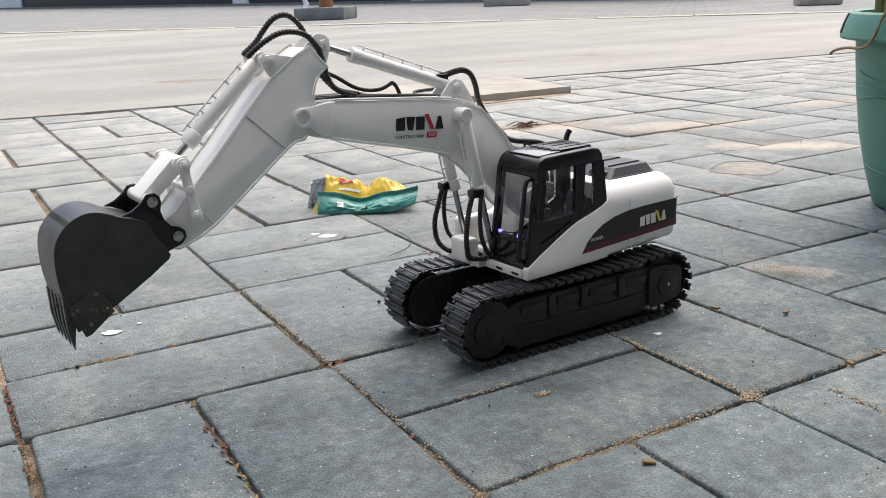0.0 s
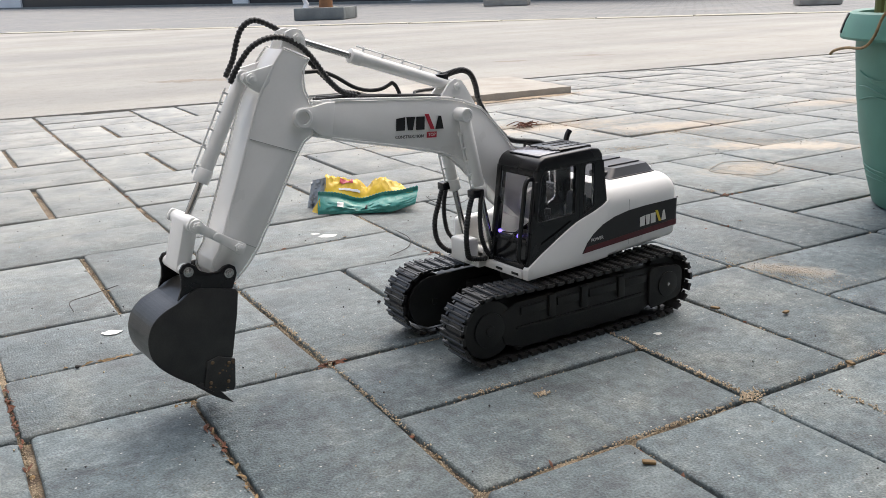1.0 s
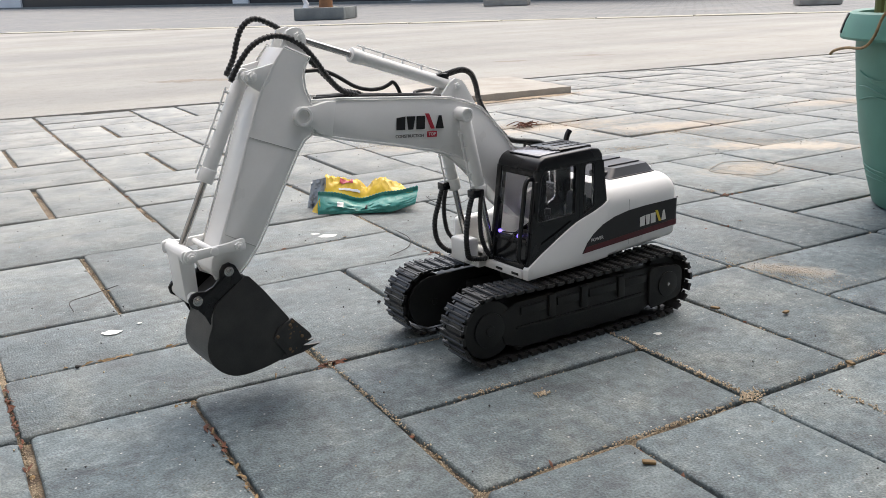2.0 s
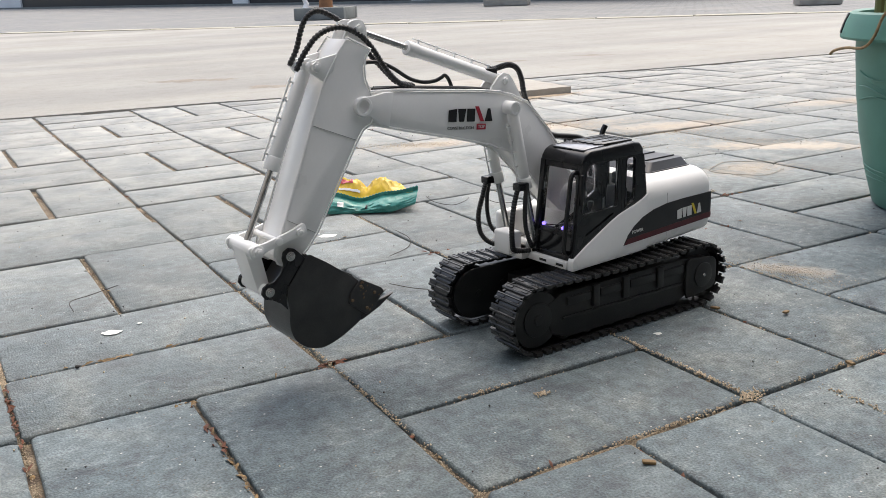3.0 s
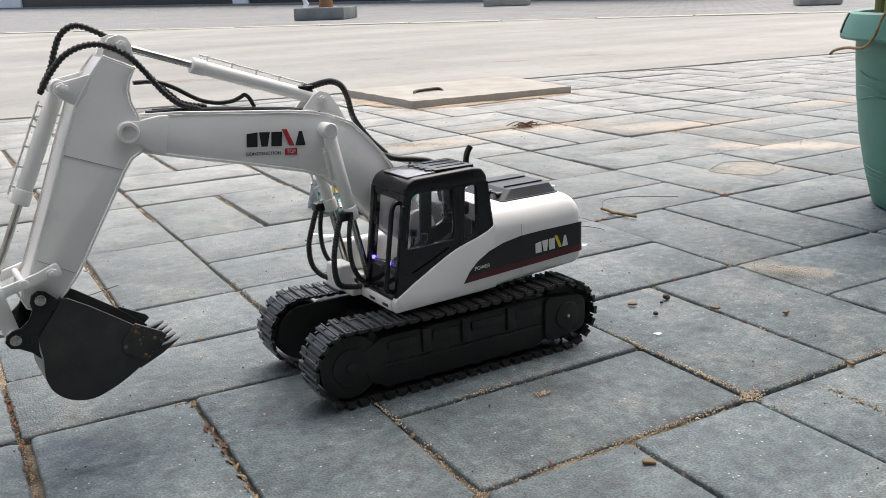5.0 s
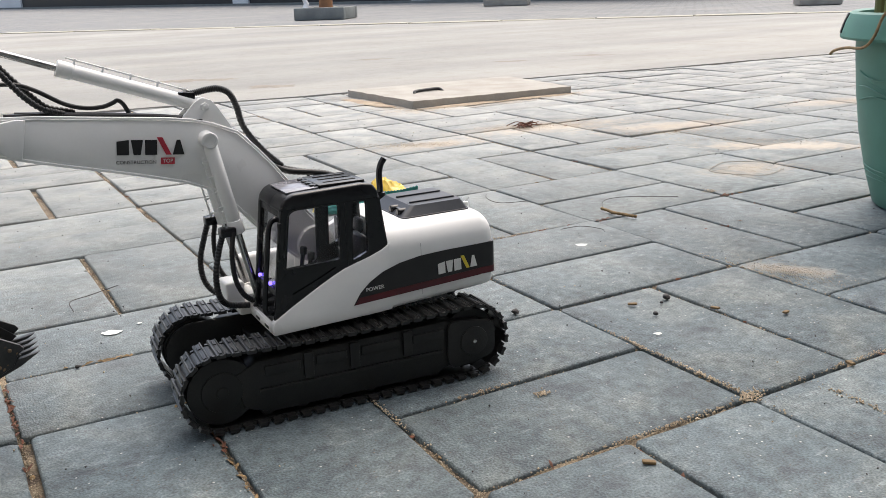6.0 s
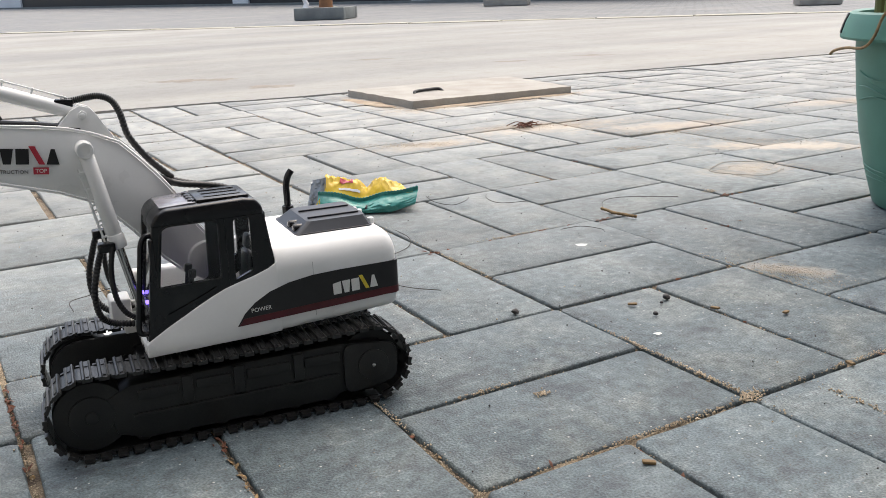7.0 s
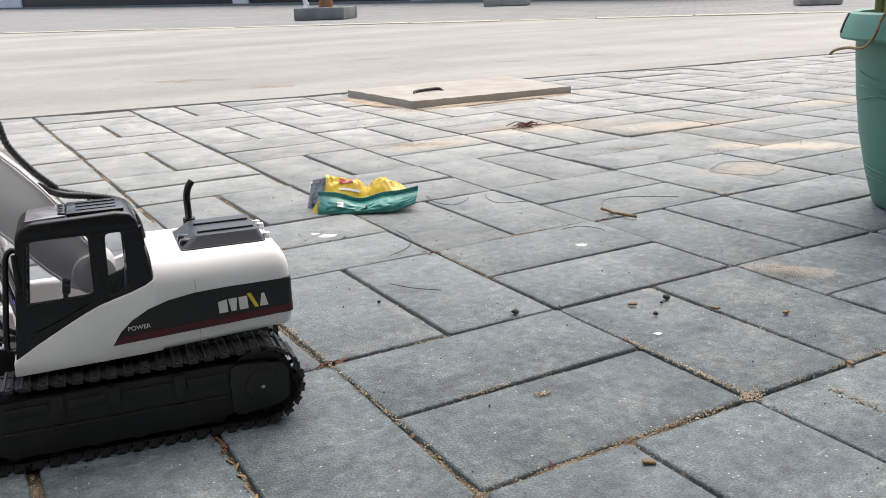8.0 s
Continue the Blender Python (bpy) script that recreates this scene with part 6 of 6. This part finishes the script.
# ---- single things lying about ----
def blob(x, y, r, h, seed, stretch=1.0, turn=0.0, n=22, ragged=0.35):
    """A flat patch with an uneven rim, thickest in the middle."""
    rnd = random.Random(seed)
    off = Vector((rnd.uniform(0, 50), rnd.uniform(0, 50), 0))
    bm = bmesh.new()
    rings = []
    for f, z in ((1.0, 0.0), (0.8, 0.55 * h), (0.45, h)):
        ring_ = []
        for k in range(n):
            a = math.tau * k / n
            rr = r * f * (1 + ragged * noise.noise(Vector((math.cos(a) * 1.6, math.sin(a) * 1.6, 0)) + off) + ragged * 0.5 * noise.noise(Vector((math.cos(a) * 5, math.sin(a) * 5, 3)) + off))
            px, py = rr * math.cos(a) * stretch, rr * math.sin(a)
            ring_.append(bm.verts.new((x + px * math.cos(turn) - py * math.sin(turn), y + px * math.sin(turn) + py * math.cos(turn), z - 0.0003)))
        rings.append(ring_)
    for a, b in zip(rings, rings[1:]):
        for k in range(n):
            bm.faces.new((a[k], a[(k + 1) % n], b[(k + 1) % n], b[k]))
    bm.faces.new(rings[-1])
    return bm


for k, (x, y, r, st_) in enumerate(((0.220, 0.511, 0.011, 1.5), (0.206, 0.535, 0.006, 1.3), (0.365, -0.140, 0.0035, 1.4), (-0.187, 0.248, 0.008, 1.5), (0.530, 0.212, 0.008, 1.6), (0.537, 0.296, 0.004, 1.2), (-0.150, 0.262, 0.003, 1.0))):
    solid("white_splash", blob(x, y, r, 0.0004, 40 + k, st_, -0.4), POOP, "dried white splash on a paver", "stain", group="white splashes on the pavers")
for k, (x, y, s) in enumerate(((0.457, -0.057, 0.0050), (0.405, -0.093, 0.0035), (0.264, 0.011, 0.0050), (0.440, -0.066, 0.0022), (-0.243, 0.150, 0.0030), (0.139, 0.150, 0.0025))):
    bm = bmesh.new()
    bmesh.ops.create_icosphere(bm, subdivisions=2, radius=s)
    for v in bm.verts:
        v.co *= 1 + 0.35 * noise.noise(v.co * 260 + Vector((k, 0, 0)))
        v.co.z *= 0.75
    solid("pebble", bm, CHIP, "small dark stone on a paver", "pebble", pose(x, y, 0.0006 + s * 0.6, 0, 0, 50 * k), group="small stones on the pavers")
for k, (x, y, a) in enumerate(((0.539, -0.180, 20), (0.469, -0.324, 70), (0.147, -0.364, -30), (0.405, -0.050, 130), (0.480, -0.120, 100))):
    solid("wood_chip", box(-0.006, 0.006, -0.0026, 0.0026, 0, 0.0028, 0.0009), STRAW, "light brown wood chip on a paver", "wood chip", pose(x, y, 0.0008, 0, 6, a), group="wood chips on the pavers")
for k, pts in enumerate((((0.494, 0.657), (0.480, 0.600), (0.498, 0.564), (0.530, 0.570), (0.556, 0.597)), ((0.601, 0.605), (0.575, 0.560), (0.580, 0.523), (0.626, 0.495)), ((0.326, 0.464), (0.318, 0.400), (0.294, 0.359), (0.244, 0.325)),
                         ((0.694, 0.358), (0.740, 0.410), (0.800, 0.415), (0.871, 0.351)), ((-0.216, 0.351), (-0.214, 0.390), (-0.184, 0.412), (-0.143, 0.428)), ((0.185, 0.209), (0.200, 0.168), (0.230, 0.142)),
                         ((0.555, 0.300), (0.590, 0.290), (0.610, 0.262), (0.600, 0.240)))):
    solid("fibre", tube([(x, y, 0.0022 + 0.002 * (i % 2)) for i, (x, y) in enumerate(pts)], 0.00055, 30, 5), HAIR, "thin curled dark fibre on the pavers", "fibre", group="fibres on the pavers")
solid("twig", tube([(0.693, 0.362, 0.006), (0.699, 0.345, 0.003), (0.694, 0.330, 0.004), (0.704, 0.310, 0.003), (0.702, 0.298, 0.004), (0.711, 0.286, 0.003)], 0.0022, 30, 8, 0.0010), STRAW, "short knobbly dry twig on the pavers", "twig")
solid("root_end", tube([(0.30, -0.515, 0.002), (0.315, -0.53, 0.003), (0.335, -0.545, 0.002)], 0.0016, 12, 6), HAIR, "short dark stalk on a paver", "stalk")

tuft = thing("dry_root_tuft", "tangled reddish dry roots lying on sandy pavers", "roots", pose(1.166, 1.273, 0.001))
rnd = random.Random(33)
for k in range(26):
    a, l = rnd.uniform(0, 6.28), rnd.uniform(0.02, 0.06)
    part("root", tube([(0.015 * math.cos(a + 2), 0.02 * math.sin(a + 2), 0.002), (l * 0.5 * math.cos(a), l * 0.5 * math.sin(a), rnd.uniform(0.004, 0.016)), (l * math.cos(a + 0.4), l * math.sin(a + 0.4), rnd.uniform(0.001, 0.010))], 0.0012, 10, 5), LEAF, tuft)


def in_patch(x, y, rx, ry, turn):
    def where(r):
        u, v = r.gauss(0, rx), r.gauss(0, ry)
        return pose(x + u * math.cos(turn) - v * math.sin(turn), y + u * math.sin(turn) + v * math.cos(turn), 0.0008, r.uniform(0, 360), r.uniform(0, 360), r.uniform(0, 360))
    return where


for k, (x, y, rx, ry, n) in enumerate(((0.154, -0.198, 0.005, 0.003, 60), (0.320, -0.150, 0.0020, 0.030, 130), (0.321, -0.260, 0.0022, 0.040, 200), (0.110, -0.16, 0.02, 0.002, 60), (0.322, -0.318, 0.010, 0.005, 160), (0.319, 0.240, 0.0022, 0.050, 160), (0.478, 0.321, 0.03, 0.003, 90), (0.40, -0.4, 0.003, 0.05, 120),
                                       (0.20, -0.321, 0.05, 0.002, 160), (0.963, 0.360, 0.009, 0.006, 60), (0.002, 0.15, 0.0018, 0.08, 200), (0.001, -0.10, 0.0018, 0.07, 200), (0.55, -0.32, 0.08, 0.002, 180), (0.64, -0.06, 0.002, 0.06, 120))):
    stuff("crumbs", scatter(n, grain, in_patch(x, y, rx, ry, 0.0), 100 + k), GRIT, "sand crumbs spilled along a joint", "sand")
for k, (x, y, rx, ry, n) in enumerate(((0.002, -0.003, 0.010, 0.004, 16), (-0.160, -0.012, 0.010, 0.003, 7), (-0.160, -0.090, 0.002, 0.05, 18), (-0.160, -0.20, 0.002, 0.04, 14), (-0.319, 0.090, 0.002, 0.04, 14), (-0.319, 0.00, 0.002, 0.05, 14), (-0.200, 0.160, 0.05, 0.003, 16), (0.318, 0.312, 0.010, 0.006, 12),
                                       (0.490, 0.3205, 0.040, 0.002, 14), (0.960, 0.322, 0.012, 0.004, 8), (0.640, 0.318, 0.03, 0.003, 10), (0.80, 0.16, 0.03, 0.003, 6))):
    def fallen(r, x=x, y=y, rx=rx, ry=ry):
        along_y = ry > rx
        return pose(x + r.gauss(0, rx), y + r.gauss(0, ry), r.uniform(-0.002, 0.0008), r.uniform(-30, 30), r.uniform(-20, 20), (90 if along_y else 0) + r.uniform(-40, 40))
    stuff("dead_leaves", scatter(n, curled_leaf, fallen, 120 + k), STRAW if k in (1, 3, 6) else LEAF, "curled brown leaf scraps caught in a joint", "leaf litter")
solid("ring_stain", tube([(1.19 + 0.085 * math.cos(k * 0.3) * (1 + 0.08 * math.sin(k * 0.9)), 0.470 + 0.07 * math.sin(k * 0.3) * (1 + 0.1 * math.cos(k * 1.3)), 0.0006) for k in range(19)], 0.0007, 60, 6, 0.0003), COVER, "thin round trace of dried cement on the pavers", "stain", kind="stuff")
for k, (x, y, r, st_) in enumerate(((0.988, 2.92, 0.07, 1.3), (0.752, 3.51, 0.07, 1.8), (0.92, 3.42, 0.05, 1.6), (2.375, 3.15, 0.04, 2.2), (2.9, 3.1, 0.035, 2.5), (1.95, 3.9, 0.05, 2.0))):
    solid("road_scar", blob(x, y, r, 0.0005, 140 + k, st_, -0.5, 30, 0.8), PATCH, "worn brown patch in the road's surface", "stain", pose(0, 0, 0.004), group="worn patches in the road")

for k, (x, y, rx, ry, turn, n) in enumerate(((0.76, 1.22, 0.075, 0.022, -0.5, 1500), (1.19, 1.27, 0.10, 0.025, -0.4, 1500), (1.15, 0.82, 0.035, 0.015, -0.4, 600), (1.39, 0.93, 0.10, 0.022, -0.5, 1300), (1.48, 0.70, 0.14, 0.022, -0.75, 1600),
                                             (1.06, 2.10, 0.020, 0.15, 0.1, 1500), (1.25, 1.82, 0.12, 0.018, 0.0, 1500), (1.55, 1.82, 0.14, 0.020, 0.0, 1500), (0.672, -0.070, 0.018, 0.034, 0.2, 900), (1.19, 0.47, 0.05, 0.03, -0.3, 500))):
    stuff("sand_drift", scatter(n, fine_grain, in_patch(x, y, rx, ry, turn), 160 + k), GRIT, "thin drift of coarse sand lying on the pavers", "sand")
stuff("cement_pits", scatter(110, fine_grain, in_patch(0.690, -0.075, 0.026, 0.034, 0.2), 180), CHIP, "dark pits in a worn paver", "grit")
for k, (x, y, r, st_, turn) in enumerate(((1.065, 2.12, 0.035, 4.5, 1.66), (1.30, 1.835, 0.030, 5.0, 0.0), (1.60, 1.825, 0.026, 5.5, -0.03))):
    solid("sand_bank", blob(x, y, r, 0.0025, 190 + k, st_, turn, 40, 0.6), DUST, "low bank of brown sand along the access cover", "sand", kind="stuff")

motions()
